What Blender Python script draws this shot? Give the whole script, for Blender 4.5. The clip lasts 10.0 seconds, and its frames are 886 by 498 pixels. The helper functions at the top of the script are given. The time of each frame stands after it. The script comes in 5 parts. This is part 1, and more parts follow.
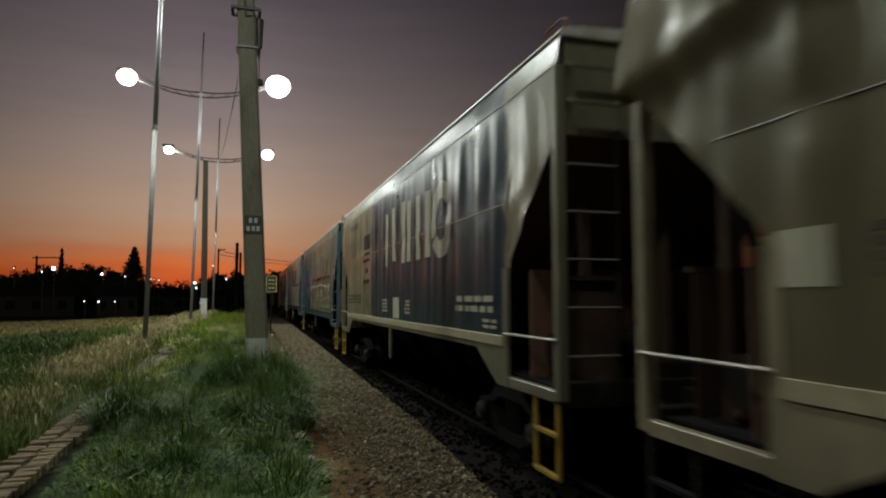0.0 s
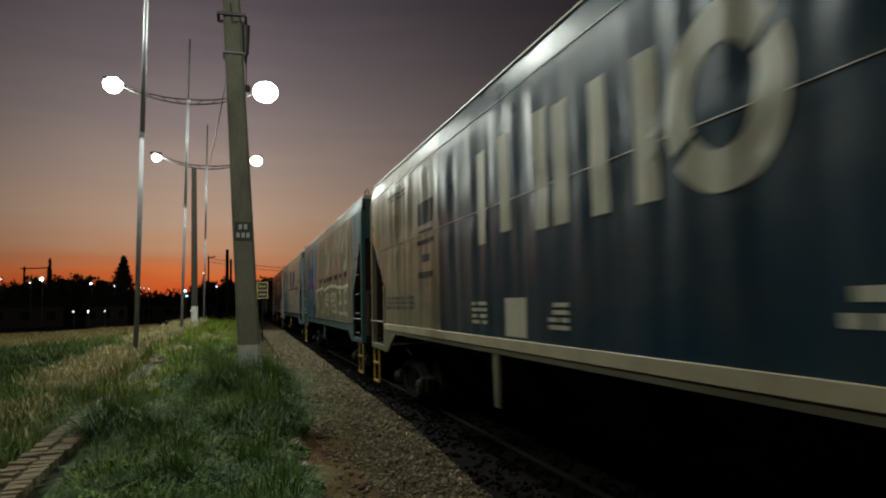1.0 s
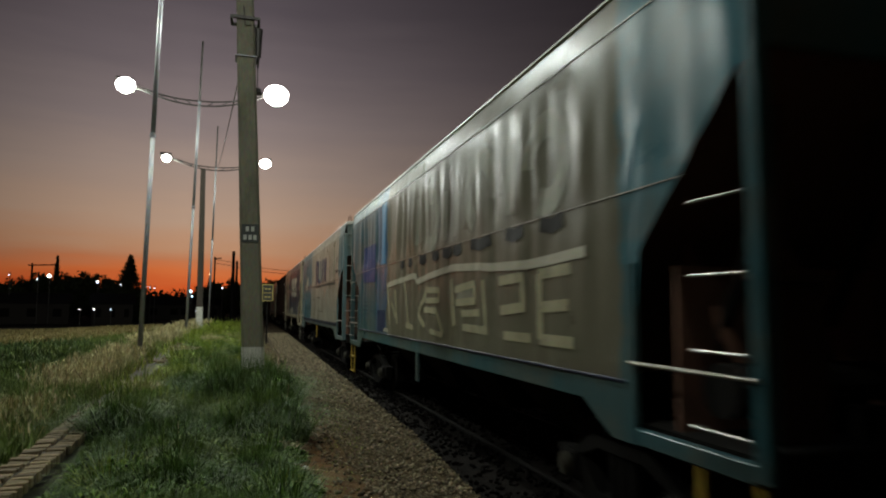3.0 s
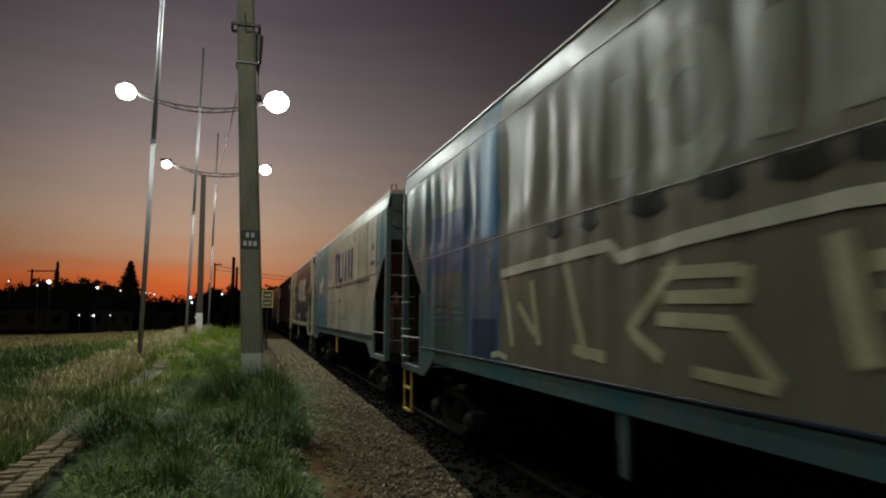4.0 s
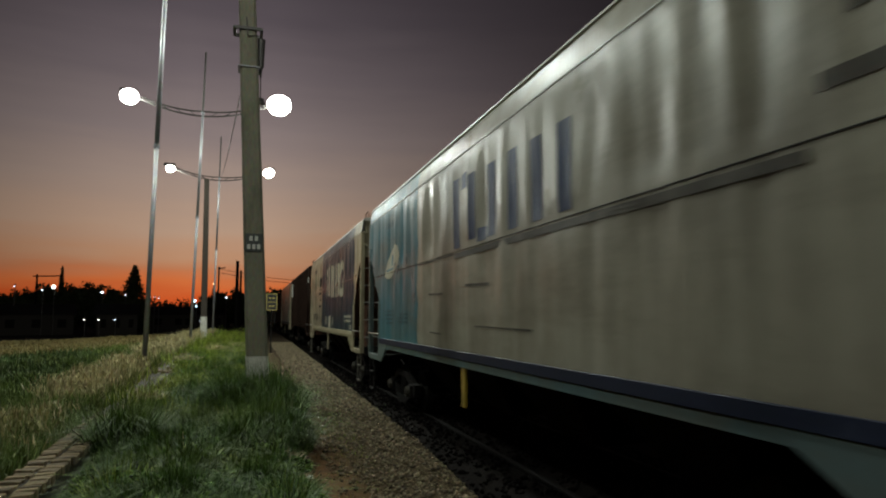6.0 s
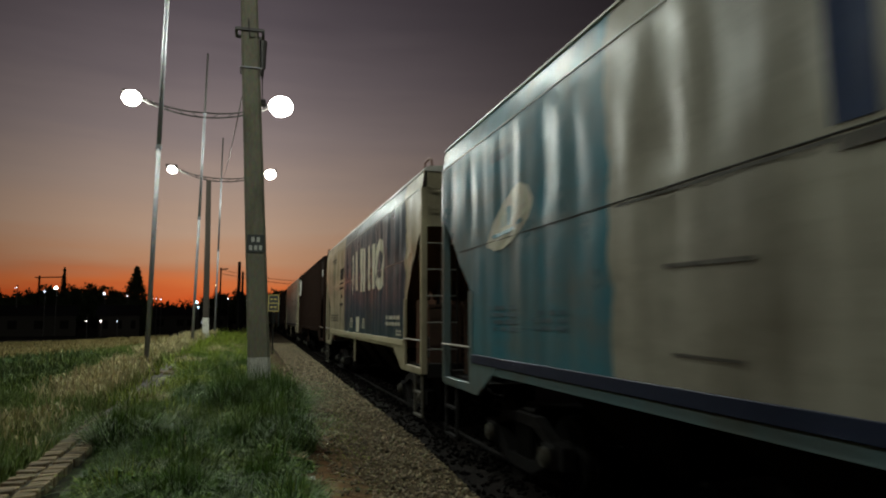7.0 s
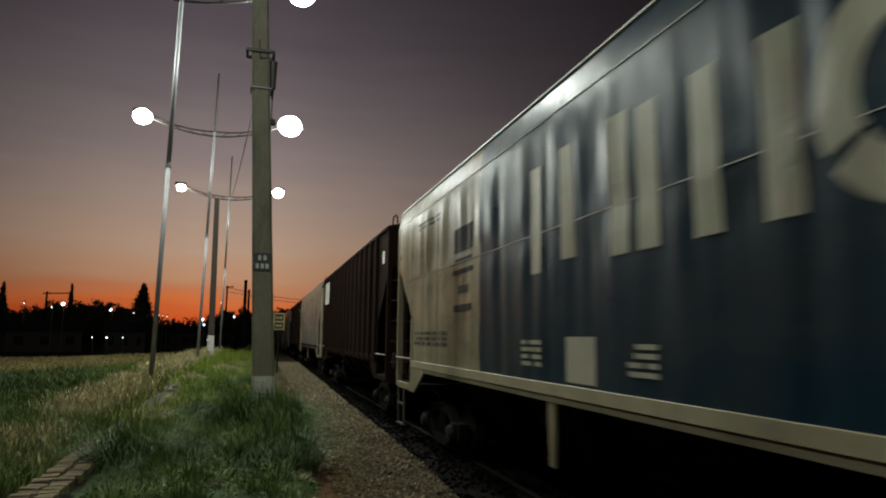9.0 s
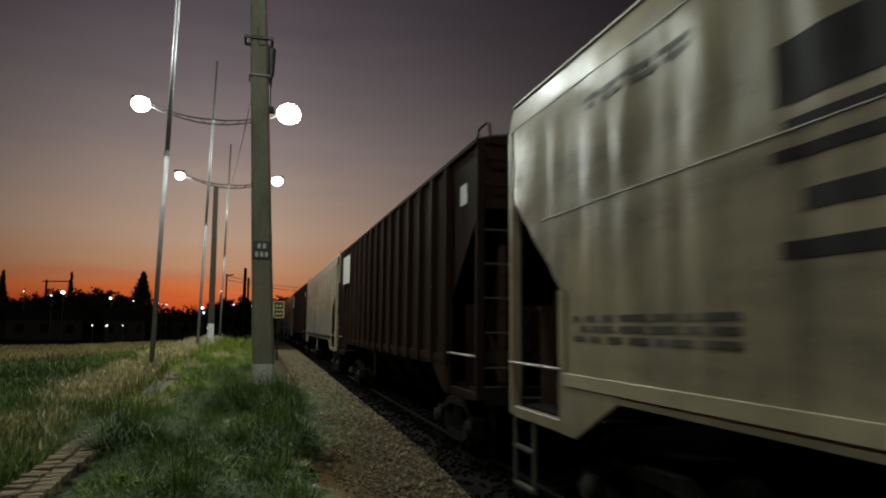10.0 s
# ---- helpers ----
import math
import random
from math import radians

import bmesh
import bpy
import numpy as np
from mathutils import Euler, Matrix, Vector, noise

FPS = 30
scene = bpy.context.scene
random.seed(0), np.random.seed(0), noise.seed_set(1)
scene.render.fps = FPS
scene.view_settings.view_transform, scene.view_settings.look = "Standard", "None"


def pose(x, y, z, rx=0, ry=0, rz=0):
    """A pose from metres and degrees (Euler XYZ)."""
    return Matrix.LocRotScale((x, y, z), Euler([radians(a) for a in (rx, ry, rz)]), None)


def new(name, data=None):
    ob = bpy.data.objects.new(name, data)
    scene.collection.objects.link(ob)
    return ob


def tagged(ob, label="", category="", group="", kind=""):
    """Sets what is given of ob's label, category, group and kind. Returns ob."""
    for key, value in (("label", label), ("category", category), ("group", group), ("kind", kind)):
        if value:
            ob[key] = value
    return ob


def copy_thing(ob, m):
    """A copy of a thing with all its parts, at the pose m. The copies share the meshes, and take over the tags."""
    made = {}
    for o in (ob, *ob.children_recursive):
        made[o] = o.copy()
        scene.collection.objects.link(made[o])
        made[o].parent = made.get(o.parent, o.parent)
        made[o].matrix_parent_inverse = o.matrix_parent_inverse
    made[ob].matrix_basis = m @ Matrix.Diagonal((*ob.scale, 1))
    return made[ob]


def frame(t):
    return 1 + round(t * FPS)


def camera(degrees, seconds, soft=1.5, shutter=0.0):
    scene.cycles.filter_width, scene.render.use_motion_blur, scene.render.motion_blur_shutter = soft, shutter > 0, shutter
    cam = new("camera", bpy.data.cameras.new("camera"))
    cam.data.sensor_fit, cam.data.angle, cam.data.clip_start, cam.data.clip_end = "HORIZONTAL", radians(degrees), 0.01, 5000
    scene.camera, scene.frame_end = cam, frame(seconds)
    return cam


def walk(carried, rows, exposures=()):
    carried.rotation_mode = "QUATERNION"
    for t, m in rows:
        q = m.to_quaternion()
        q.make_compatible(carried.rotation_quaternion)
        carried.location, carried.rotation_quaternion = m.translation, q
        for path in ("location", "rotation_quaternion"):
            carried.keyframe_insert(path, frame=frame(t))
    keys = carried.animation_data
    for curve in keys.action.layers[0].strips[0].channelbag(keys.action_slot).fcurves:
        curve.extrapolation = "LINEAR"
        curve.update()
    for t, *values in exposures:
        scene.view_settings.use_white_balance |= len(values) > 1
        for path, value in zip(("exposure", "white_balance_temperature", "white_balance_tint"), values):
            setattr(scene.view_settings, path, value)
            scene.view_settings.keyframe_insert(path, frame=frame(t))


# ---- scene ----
cam = camera(68.1, 10.0, soft=2.0, shutter=0.6)
# seconds, yaw, pitch, roll of a camera held by hand at one spot
HELD = [
    (0, -16.25, 4.31, 0.01),
    (0.5, -16.42, 4.68, 0.64),
    (1, -16.95, 4.55, 1.16),
    (1.5, -16.91, 4.96, 0.79),
    (2, -16.69, 5.06, 0.12),
    (2.5, -16.61, 5.07, -0.24),
    (4, -16.55, 5.71, -0.35),
    (4.5, -16.69, 6.00, -0.43),
    (5, -16.54, 6.12, -0.48),
    (5.5, -16.41, 5.88, -0.08),
    (7, -16.05, 5.94, 0.13),
    (7.5, -15.93, 6.56, 0.00),
    (8, -15.64, 7.10, 0.22),
    (8.5, -15.42, 7.40, 0.18),
    (9, -15.58, 7.71, -0.55),
    (9.5, -15.54, 7.29, -0.69),
    (10, -15.63, 6.68, -0.54),
]
walk(cam, [(t, pose(0, 0, 1.6, 90 + p, r, y)) for t, y, p, r in HELD])

# ---- light ----
scene.view_settings.exposure = 0.0


def rgb(h, k=1.0):
    return (h[0] * k, h[1] * k, h[2] * k, 1.0)


def dusk_sky():
    w = bpy.data.worlds.new("dusk")
    scene.world = w
    w.use_nodes = True
    n, l = w.node_tree.nodes, w.node_tree.links
    n.clear()
    tc = n.new("ShaderNodeTexCoord")
    sep = n.new("ShaderNodeSeparateXYZ")
    l.new(tc.outputs["Generated"], sep.inputs[0])
    # thin stretched cloud veils shift the height of the bands a little
    mp = n.new("ShaderNodeMapping")
    mp.inputs["Scale"].default_value = (2.0, 2.0, 16.0)
    l.new(tc.outputs["Generated"], mp.inputs[0])
    nz = n.new("ShaderNodeTexNoise")
    nz.inputs["Scale"].default_value = 2.2
    nz.inputs["Detail"].default_value = 3.0
    l.new(mp.outputs[0], nz.inputs["Vector"])
    off = n.new("ShaderNodeMath")
    off.operation = "MULTIPLY_ADD"
    off.inputs[1].default_value = 0.046
    off.inputs[2].default_value = -0.023
    l.new(nz.outputs["Fac"], off.inputs[0])
    add = n.new("ShaderNodeMath")
    add.operation = "ADD"
    l.new(sep.outputs["Z"], add.inputs[0])
    l.new(off.outputs[0], add.inputs[1])
    ramp = n.new("ShaderNodeValToRGB")
    el = ramp.color_ramp.elements
    stops = [(0.0, SKY[0])] + [(z / 0.5, c) for z, c in SKY[1:]]
    el[0].position, el[0].color = 0.0, rgb(SKY[0])
    el[1].position, el[1].color = 1.0, rgb(SKY[-1][1])
    for p, c in stops[1:-1]:
        e = el.new(p)
        e.color = rgb(c)
    mul = n.new("ShaderNodeMath")
    mul.operation = "MULTIPLY"
    mul.inputs[1].default_value = 2.0
    l.new(add.outputs[0], mul.inputs[0])
    l.new(mul.outputs[0], ramp.inputs[0])
    # the glow sits round the place where the sun went down, ahead along the track
    glow = n.new("ShaderNodeMapRange")
    glow.inputs["From Min"].default_value = 0.2
    glow.inputs["From Max"].default_value = 0.9
    glow.inputs["To Min"].default_value = 0.22
    glow.inputs["To Max"].default_value = 1.0
    l.new(sep.outputs["Y"], glow.inputs["Value"])
    # brightest over the sunset, lamp haze painted in; night comes up on both sides of it
    half = n.new("ShaderNodeMath")
    half.operation = "MULTIPLY_ADD"
    half.inputs[1].default_value = 0.5
    half.inputs[2].default_value = 0.5
    l.new(sep.outputs["X"], half.inputs[0])
    side = n.new("ShaderNodeValToRGB")
    se = side.color_ramp.elements
    se[0].position, se[0].color = (1 - 0.75) / 2, (0.2, 0.2, 0.2, 1)
    se[1].position, se[1].color = (1 + 0.60) / 2, (0.09, 0.09, 0.09, 1)
    for x, v in ((-0.33, 0.52), (-0.20, 0.82), (-0.09, 1.0), (0.02, 0.97), (0.10, 0.80), (0.20, 0.64), (0.34, 0.42)):
        e = se.new((1 + x) / 2)
        e.color = (v, v, v, 1)
    l.new(half.outputs[0], side.inputs[0])
    both = n.new("ShaderNodeMath")
    both.operation = "MULTIPLY"
    l.new(glow.outputs[0], both.inputs[0])
    l.new(side.outputs[0], both.inputs[1])
    gain = n.new("ShaderNodeMath")
    gain.operation = "MULTIPLY"
    gain.inputs[1].default_value = 1.22
    l.new(both.outputs[0], gain.inputs[0])
    bg = n.new("ShaderNodeBackground")
    l.new(ramp.outputs["Color"], bg.inputs["Color"])
    l.new(gain.outputs[0], bg.inputs["Strength"])
    out = n.new("ShaderNodeOutputWorld")
    l.new(bg.outputs[0], out.inputs["Surface"])


SKY = [
    (0.40, 0.050, 0.012),
    (0.028, (0.48, 0.075, 0.016)),
    (0.048, (0.50, 0.125, 0.036)),
    (0.066, (0.41, 0.155, 0.070)),
    (0.088, (0.395, 0.210, 0.120)),
    (0.13, (0.37, 0.245, 0.172)),
    (0.19, (0.285, 0.212, 0.176)),
    (0.26, (0.195, 0.154, 0.148)),
    (0.34, (0.122, 0.098, 0.104)),
    (0.42, (0.074, 0.060, 0.068)),
    (0.50, (0.050, 0.040, 0.048)),
]
dusk_sky()

# ---- materials ----


def mat(name, color, rough=0.6, metal=0.0, var=0.25, scale=4.0, bump=0.0, dirt=None, dirt_amount=0.5, stretch=(1, 1, 1), island=0.0, spec=0.5):
    """A paint or a raw surface with variation at two scales, and patches of dirt."""
    m = bpy.data.materials.new(name)
    m.use_nodes = True
    n, l = m.node_tree.nodes, m.node_tree.links
    b = n["Principled BSDF"]
    b.inputs["Roughness"].default_value = rough
    b.inputs["Metallic"].default_value = metal
    b.inputs["Specular IOR Level"].default_value = spec
    tc = n.new("ShaderNodeTexCoord")
    mp = n.new("ShaderNodeMapping")
    mp.inputs["Scale"].default_value = stretch
    l.new(tc.outputs["Object"], mp.inputs[0])
    n1 = n.new("ShaderNodeTexNoise")
    n1.inputs["Scale"].default_value = scale
    n1.inputs["Detail"].default_value = 6.0
    l.new(mp.outputs[0], n1.inputs["Vector"])
    n2 = n.new("ShaderNodeTexNoise")
    n2.inputs["Scale"].default_value = scale * 9
    n2.inputs["Detail"].default_value = 4.0
    l.new(mp.outputs[0], n2.inputs["Vector"])
    mix = n.new("ShaderNodeMix")
    mix.data_type = "RGBA"
    mix.inputs[6].default_value = rgb(color, 1 - var)
    mix.inputs[7].default_value = rgb(color, 1 + var)
    l.new(n1.outputs["Fac"], mix.inputs[0])
    mix2 = n.new("ShaderNodeMix")
    mix2.data_type = "RGBA"
    mix2.blend_type = "OVERLAY"
    mix2.inputs[0].default_value = 0.35
    l.new(mix.outputs[2], mix2.inputs[6])
    l.new(n2.outputs["Color"], mix2.inputs[7])
    last = mix2.outputs[2]
    if dirt:
        r = n.new("ShaderNodeMapRange")
        r.inputs["From Min"].default_value = 0.5
        r.inputs["From Max"].default_value = 0.75
        r.inputs["To Max"].default_value = dirt_amount
        n3 = n.new("ShaderNodeTexNoise")
        n3.inputs["Scale"].default_value = scale * 0.6
        n3.inputs["Detail"].default_value = 8.0
        n3.inputs["Roughness"].default_value = 0.7
        l.new(mp.outputs[0], n3.inputs["Vector"])
        l.new(n3.outputs["Fac"], r.inputs["Value"])
        m3 = n.new("ShaderNodeMix")
        m3.data_type = "RGBA"
        m3.inputs[7].default_value = rgb(dirt)
        l.new(r.outputs[0], m3.inputs[0])
        l.new(last, m3.inputs[6])
        last = m3.outputs[2]
    if island:
        g = n.new("ShaderNodeNewGeometry")
        mr = n.new("ShaderNodeMapRange")
        mr.inputs["To Min"].default_value = 1 - island
        mr.inputs["To Max"].default_value = 1 + island
        l.new(g.outputs["Random Per Island"], mr.inputs["Value"])
        hs = n.new("ShaderNodeHueSaturation")
        l.new(mr.outputs[0], hs.inputs["Value"])
        l.new(last, hs.inputs["Color"])
        last = hs.outputs[0]
    l.new(last, b.inputs["Base Color"])
    rr = n.new("ShaderNodeMapRange")
    rr.inputs["To Min"].default_value = max(0.05, rough - 0.12)
    rr.inputs["To Max"].default_value = min(1, rough + 0.12)
    l.new(n1.outputs["Fac"], rr.inputs["Value"])
    l.new(rr.outputs[0], b.inputs["Roughness"])
    if bump:
        bp = n.new("ShaderNodeBump")
        bp.inputs["Strength"].default_value = bump
        bp.inputs["Distance"].default_value = 0.02
        l.new(n2.outputs["Fac"], bp.inputs["Height"])
        l.new(bp.outputs[0], b.inputs["Normal"])
    return m


def glow_mat(name, color, strength):
    m = bpy.data.materials.new(name)
    m.use_nodes = True
    b = m.node_tree.nodes["Principled BSDF"]
    b.inputs["Base Color"].default_value = rgb(color)
    b.inputs["Emission Color"].default_value = rgb(color)
    b.inputs["Emission Strength"].default_value = strength
    return m


def zoned_paint(name, zones, rough=0.29, grime=(0.11, 0.095, 0.065), grime_amount=0.6, spec=0.13):
    """Wagon paint: colour zones along the wagon (start in metres, colour), rain streaks, rust freckles and road grime."""
    m = bpy.data.materials.new(name)
    m.use_nodes = True
    n, l = m.node_tree.nodes, m.node_tree.links
    b = n["Principled BSDF"]
    tc = n.new("ShaderNodeTexCoord")
    sep = n.new("ShaderNodeSeparateXYZ")
    l.new(tc.outputs["Object"], sep.inputs[0])
    # uneven borders between the colours
    edge = n.new("ShaderNodeTexNoise")
    edge.inputs["Scale"].default_value = 3.0
    edge.inputs["Detail"].default_value = 6.0
    l.new(tc.outputs["Object"], edge.inputs["Vector"])
    shift = n.new("ShaderNodeMath")
    shift.operation = "MULTIPLY_ADD"
    shift.inputs[1].default_value = 0.22
    l.new(edge.outputs["Fac"], shift.inputs[0])
    l.new(sep.outputs["Y"], shift.inputs[2])
    mu = n.new("ShaderNodeMath")
    mu.operation = "DIVIDE"
    mu.inputs[1].default_value = 16.0
    l.new(shift.outputs[0], mu.inputs[0])
    ramp = n.new("ShaderNodeValToRGB")
    ramp.color_ramp.interpolation = "CONSTANT"
    el = ramp.color_ramp.elements
    el[0].position, el[0].color = 0.0, rgb(zones[0][1])
    if len(zones) > 1:
        el[1].position, el[1].color = zones[1][0] / 16, rgb(zones[1][1])
    else:
        el[1].position, el[1].color = 1.0, rgb(zones[0][1])
    for u, c in zones[2:]:
        e = el.new(u / 16)
        e.color = rgb(c)
    l.new(mu.outputs[0], ramp.inputs[0])

    def tex(sc, detail, scale3):
        mp = n.new("ShaderNodeMapping")
        mp.inputs["Scale"].default_value = scale3
        l.new(tc.outputs["Object"], mp.inputs[0])
        t = n.new("ShaderNodeTexNoise")
        t.inputs["Scale"].default_value = sc
        t.inputs["Detail"].default_value = detail
        t.inputs["Roughness"].default_value = 0.65
        l.new(mp.outputs[0], t.inputs["Vector"])
        return t.outputs["Fac"]

    def ranged(src, a, c, lo, hi):
        r = n.new("ShaderNodeMapRange")
        for k, v in (("From Min", a), ("From Max", c), ("To Min", lo), ("To Max", hi)):
            r.inputs[k].default_value = v
        l.new(src, r.inputs["Value"])
        return r.outputs[0]

    def mixed(fac, a, c):
        x = n.new("ShaderNodeMix")
        x.data_type = "RGBA"
        l.new(fac, x.inputs[0])
        l.new(a, x.inputs[6])
        x.inputs[7].default_value = rgb(c)
        return x.outputs[2]

    streak = tex(2.2, 5.0, (1, 1, 0.09))
    blotch = tex(0.9, 7.0, (1, 1, 1))
    fine = tex(26.0, 4.0, (1, 1, 1))
    smear = tex(1.7, 6.0, (1, 0.2, 1))
    col = mixed(ranged(streak, 0.42, 0.78, 0.0, grime_amount), ramp.outputs[0], grime)
    col = mixed(ranged(blotch, 0.44, 0.76, 0.0, 0.6), col, grime)
    col = mixed(ranged(smear, 0.48, 0.72, 0.0, 0.55), col, grime)
    col = mixed(ranged(fine, 0.66, 0.74, 0.0, 0.6), col, (0.09, 0.045, 0.022))
    l.new(col, b.inputs["Base Color"])
    l.new(ranged(blotch, 0.3, 0.7, rough - 0.05, rough + 0.16), b.inputs["Roughness"])
    b.inputs["Specular IOR Level"].default_value = spec
    bp = n.new("ShaderNodeBump")
    bp.inputs["Strength"].default_value = 0.12
    bp.inputs["Distance"].default_value = 0.01
    l.new(fine, bp.inputs["Height"])
    # shallow knocks and buckles smaller than the big dents
    knock = n.new("ShaderNodeBump")
    knock.inputs["Strength"].default_value = 0.55
    knock.inputs["Distance"].default_value = 0.02
    l.new(tex(2.4, 2.5, (1, 1, 0.45)), knock.inputs["Height"])
    l.new(bp.outputs[0], knock.inputs["Normal"])
    l.new(knock.outputs[0], b.inputs["Normal"])
    return m


GREY = (0.300, 0.262, 0.172)
CREAM = (0.34, 0.30, 0.19)
NAVY = (0.009, 0.030, 0.047)
TEAL = (0.032, 0.125, 0.155)
CYAN = (0.032, 0.138, 0.175)
WHITE = (0.285, 0.27, 0.215)
BROWN = (0.020, 0.0115, 0.0085)

M = dict(
    blue_grey=zoned_paint("grey_and_navy_paint", [(0, GREY), (1.5, NAVY), (10.2, GREY)], grime=(0.042, 0.043, 0.040), grime_amount=0.4),
    blue_dusty=zoned_paint("dusty_grey_and_navy_paint", [(0, (0.185, 0.165, 0.105)), (1.5, NAVY), (10.2, (0.205, 0.180, 0.112))], grime=(0.042, 0.043, 0.040), grime_amount=0.4),
    grey_dusty=zoned_paint("dusty_grey_paint", [(0, (0.165, 0.155, 0.108))]),
    dull=mat("greasy_dull_steel", (0.05, 0.045, 0.03), 0.6),
    tan=zoned_paint("dusty_tan_paint", [(0, (0.135, 0.118, 0.070))], spec=0.08),
    grey=zoned_paint("grey_paint", [(0, GREY)]),
    graffiti=zoned_paint("sprayed_silver_paint", [(0, TEAL), (1.6, (0.13, 0.126, 0.09)), (10.6, (0.012, 0.085, 0.17)), (11.8, (0.017, 0.078, 0.104))]),
    pale=zoned_paint("pale_and_cyan_paint", [(0, TEAL), (1.25, WHITE), (10.6, CYAN)]),
    pale_all=zoned_paint("pale_paint", [(0, WHITE)]),
    brown=zoned_paint("oxide_brown_paint", [(0, BROWN)], rough=0.75, grime=(0.022, 0.014, 0.010), spec=0.02),
    teal_frame=zoned_paint("teal_frame_paint", [(0, (0.024, 0.088, 0.105))]),
    cyan_frame=zoned_paint("cyan_frame_paint", [(0, (0.085, 0.14, 0.15))]),
    cream=mat("cream_sill_paint", CREAM, 0.5, dirt=(0.12, 0.10, 0.06)),
    navy_band=mat("navy_band_paint", (0.013, 0.018, 0.036), 0.5, spec=0.12),
    letter=mat("cream_mark_paint", (0.40, 0.38, 0.29), 0.4, spec=0.15, dirt=(0.17, 0.155, 0.11), dirt_amount=0.6, stretch=(1, 1, 0.2)),
    black_mark=mat("black_stencil_paint", (0.022, 0.021, 0.020), 0.6, spec=0.08),
    blue_mark=mat("blue_spray_paint", (0.008, 0.020, 0.060), 0.5, spec=0.15, dirt=(0.05, 0.07, 0.11), dirt_amount=0.35),
    faint_mark=mat("faint_dark_stencil_paint", (0.06, 0.055, 0.045), 0.55, spec=0.1, dirt=(0.17, 0.16, 0.13), dirt_amount=0.8),
    faded_mark=mat("faded_spray_paint", (0.34, 0.315, 0.20), 0.5, spec=0.12, dirt=(0.16, 0.15, 0.11), dirt_amount=0.9),
    sky_mark=mat("sky_blue_spray_paint", (0.05, 0.18, 0.32), 0.45, spec=0.15, dirt=(0.12, 0.18, 0.2), dirt_amount=0.7),
    teal_mark=mat("dark_teal_stencil_paint", (0.02, 0.06, 0.075), 0.5, dirt=(0.04, 0.13, 0.17), dirt_amount=0.9),
    purple_mark=mat("deep_blue_spray_paint", (0.008, 0.034, 0.12), 0.42, spec=0.15, dirt=(0.025, 0.06, 0.14), dirt_amount=0.6),
    white_mark=mat("white_spray_paint", (0.36, 0.345, 0.26), 0.45),
    cyan_mark=mat("cyan_mark_paint", CYAN, 0.4, dirt=(0.05, 0.10, 0.11)),
    silver_mark=mat("silver_spray_paint", (0.22, 0.215, 0.165), 0.42, spec=0.1, dirt=(0.11, 0.105, 0.075), dirt_amount=0.9, stretch=(1, 1, 0.3)),
    lit_primer=mat("lamplit_orange_primer", (0.48, 0.25, 0.10), 0.75, dirt=(0.10, 0.05, 0.025), dirt_amount=0.7),
    dull_rust=mat("dull_rust_brown", (0.060, 0.036, 0.025), 0.85, dirt=(0.02, 0.015, 0.012), spec=0.2),
    eaves=mat("weathered_roof_highlight", (0.42, 0.41, 0.36), 0.5, dirt=(0.2, 0.18, 0.13), dirt_amount=0.7),
    oxide=mat("rusty_primer", (0.13, 0.06, 0.035), 0.8, dirt=(0.03, 0.02, 0.015)),
    under=mat("near_black_finish", (0.010, 0.009, 0.008), 0.85, dirt=(0.020, 0.014, 0.010), spec=0.12),
    yellow=mat("yellow_step_paint", (0.32, 0.21, 0.025), 0.5, dirt=(0.1, 0.07, 0.03)),
    rung=mat("worn_rung_steel", (0.34, 0.32, 0.28), 0.38, metal=0.6),
    concrete=mat("weathered_concrete", (0.22, 0.208, 0.15), 0.9, scale=3.0, bump=0.5, dirt=(0.085, 0.08, 0.055), dirt_amount=0.9, stretch=(1, 1, 0.35)),
    lime=mat("flaking_limewash", (0.66, 0.65, 0.58), 0.9, scale=13.0, bump=0.4, dirt=(0.22, 0.21, 0.17), dirt_amount=0.9),
    galv=mat("galvanised_steel", (0.24, 0.24, 0.245), 0.5, metal=0.25, scale=1.5, var=0.2),
    dark_steel=mat("dark_painted_steel", (0.06, 0.055, 0.05), 0.5, metal=0.3),
    plate=mat("dark_number_plate", (0.06, 0.065, 0.06), 0.6),
    mark=mat("pale_plate_paint", (0.62, 0.62, 0.56), 0.6),
    sign_black=mat("black_sign_paint", (0.015, 0.015, 0.014), 0.5),
    sign_yellow=mat("yellow_sign_paint", (0.42, 0.33, 0.09), 0.6),
    lamp=glow_mat("lit_lamp_glass", (1.0, 0.97, 0.90), 30.0),
)

# ---- mesh helpers ----


def part(name, bm, material, parent=None, label="", smooth=False):
    me = bpy.data.meshes.new(name)
    bm.normal_update()
    bm.to_mesh(me)
    bm.free()
    me.materials.append(material)
    if smooth:
        me.polygons.foreach_set("use_smooth", [True] * len(me.polygons))
    ob = new(name, me)
    if parent:
        ob.parent = parent
    if label:
        tagged(ob, label)
    return ob


def box(bm, x0, x1, y0, y1, z0, z1, bevel=0.0):
    m = Matrix.LocRotScale(((x0 + x1) / 2, (y0 + y1) / 2, (z0 + z1) / 2), None, (x1 - x0, y1 - y0, z1 - z0))
    r = bmesh.ops.create_cube(bm, size=1.0, matrix=m)
    if bevel:
        edges = {e for v in r["verts"] for e in v.link_edges}
        bmesh.ops.bevel(bm, geom=list(edges), offset=bevel, segments=1, affect="EDGES", profile=0.5)
    return bm


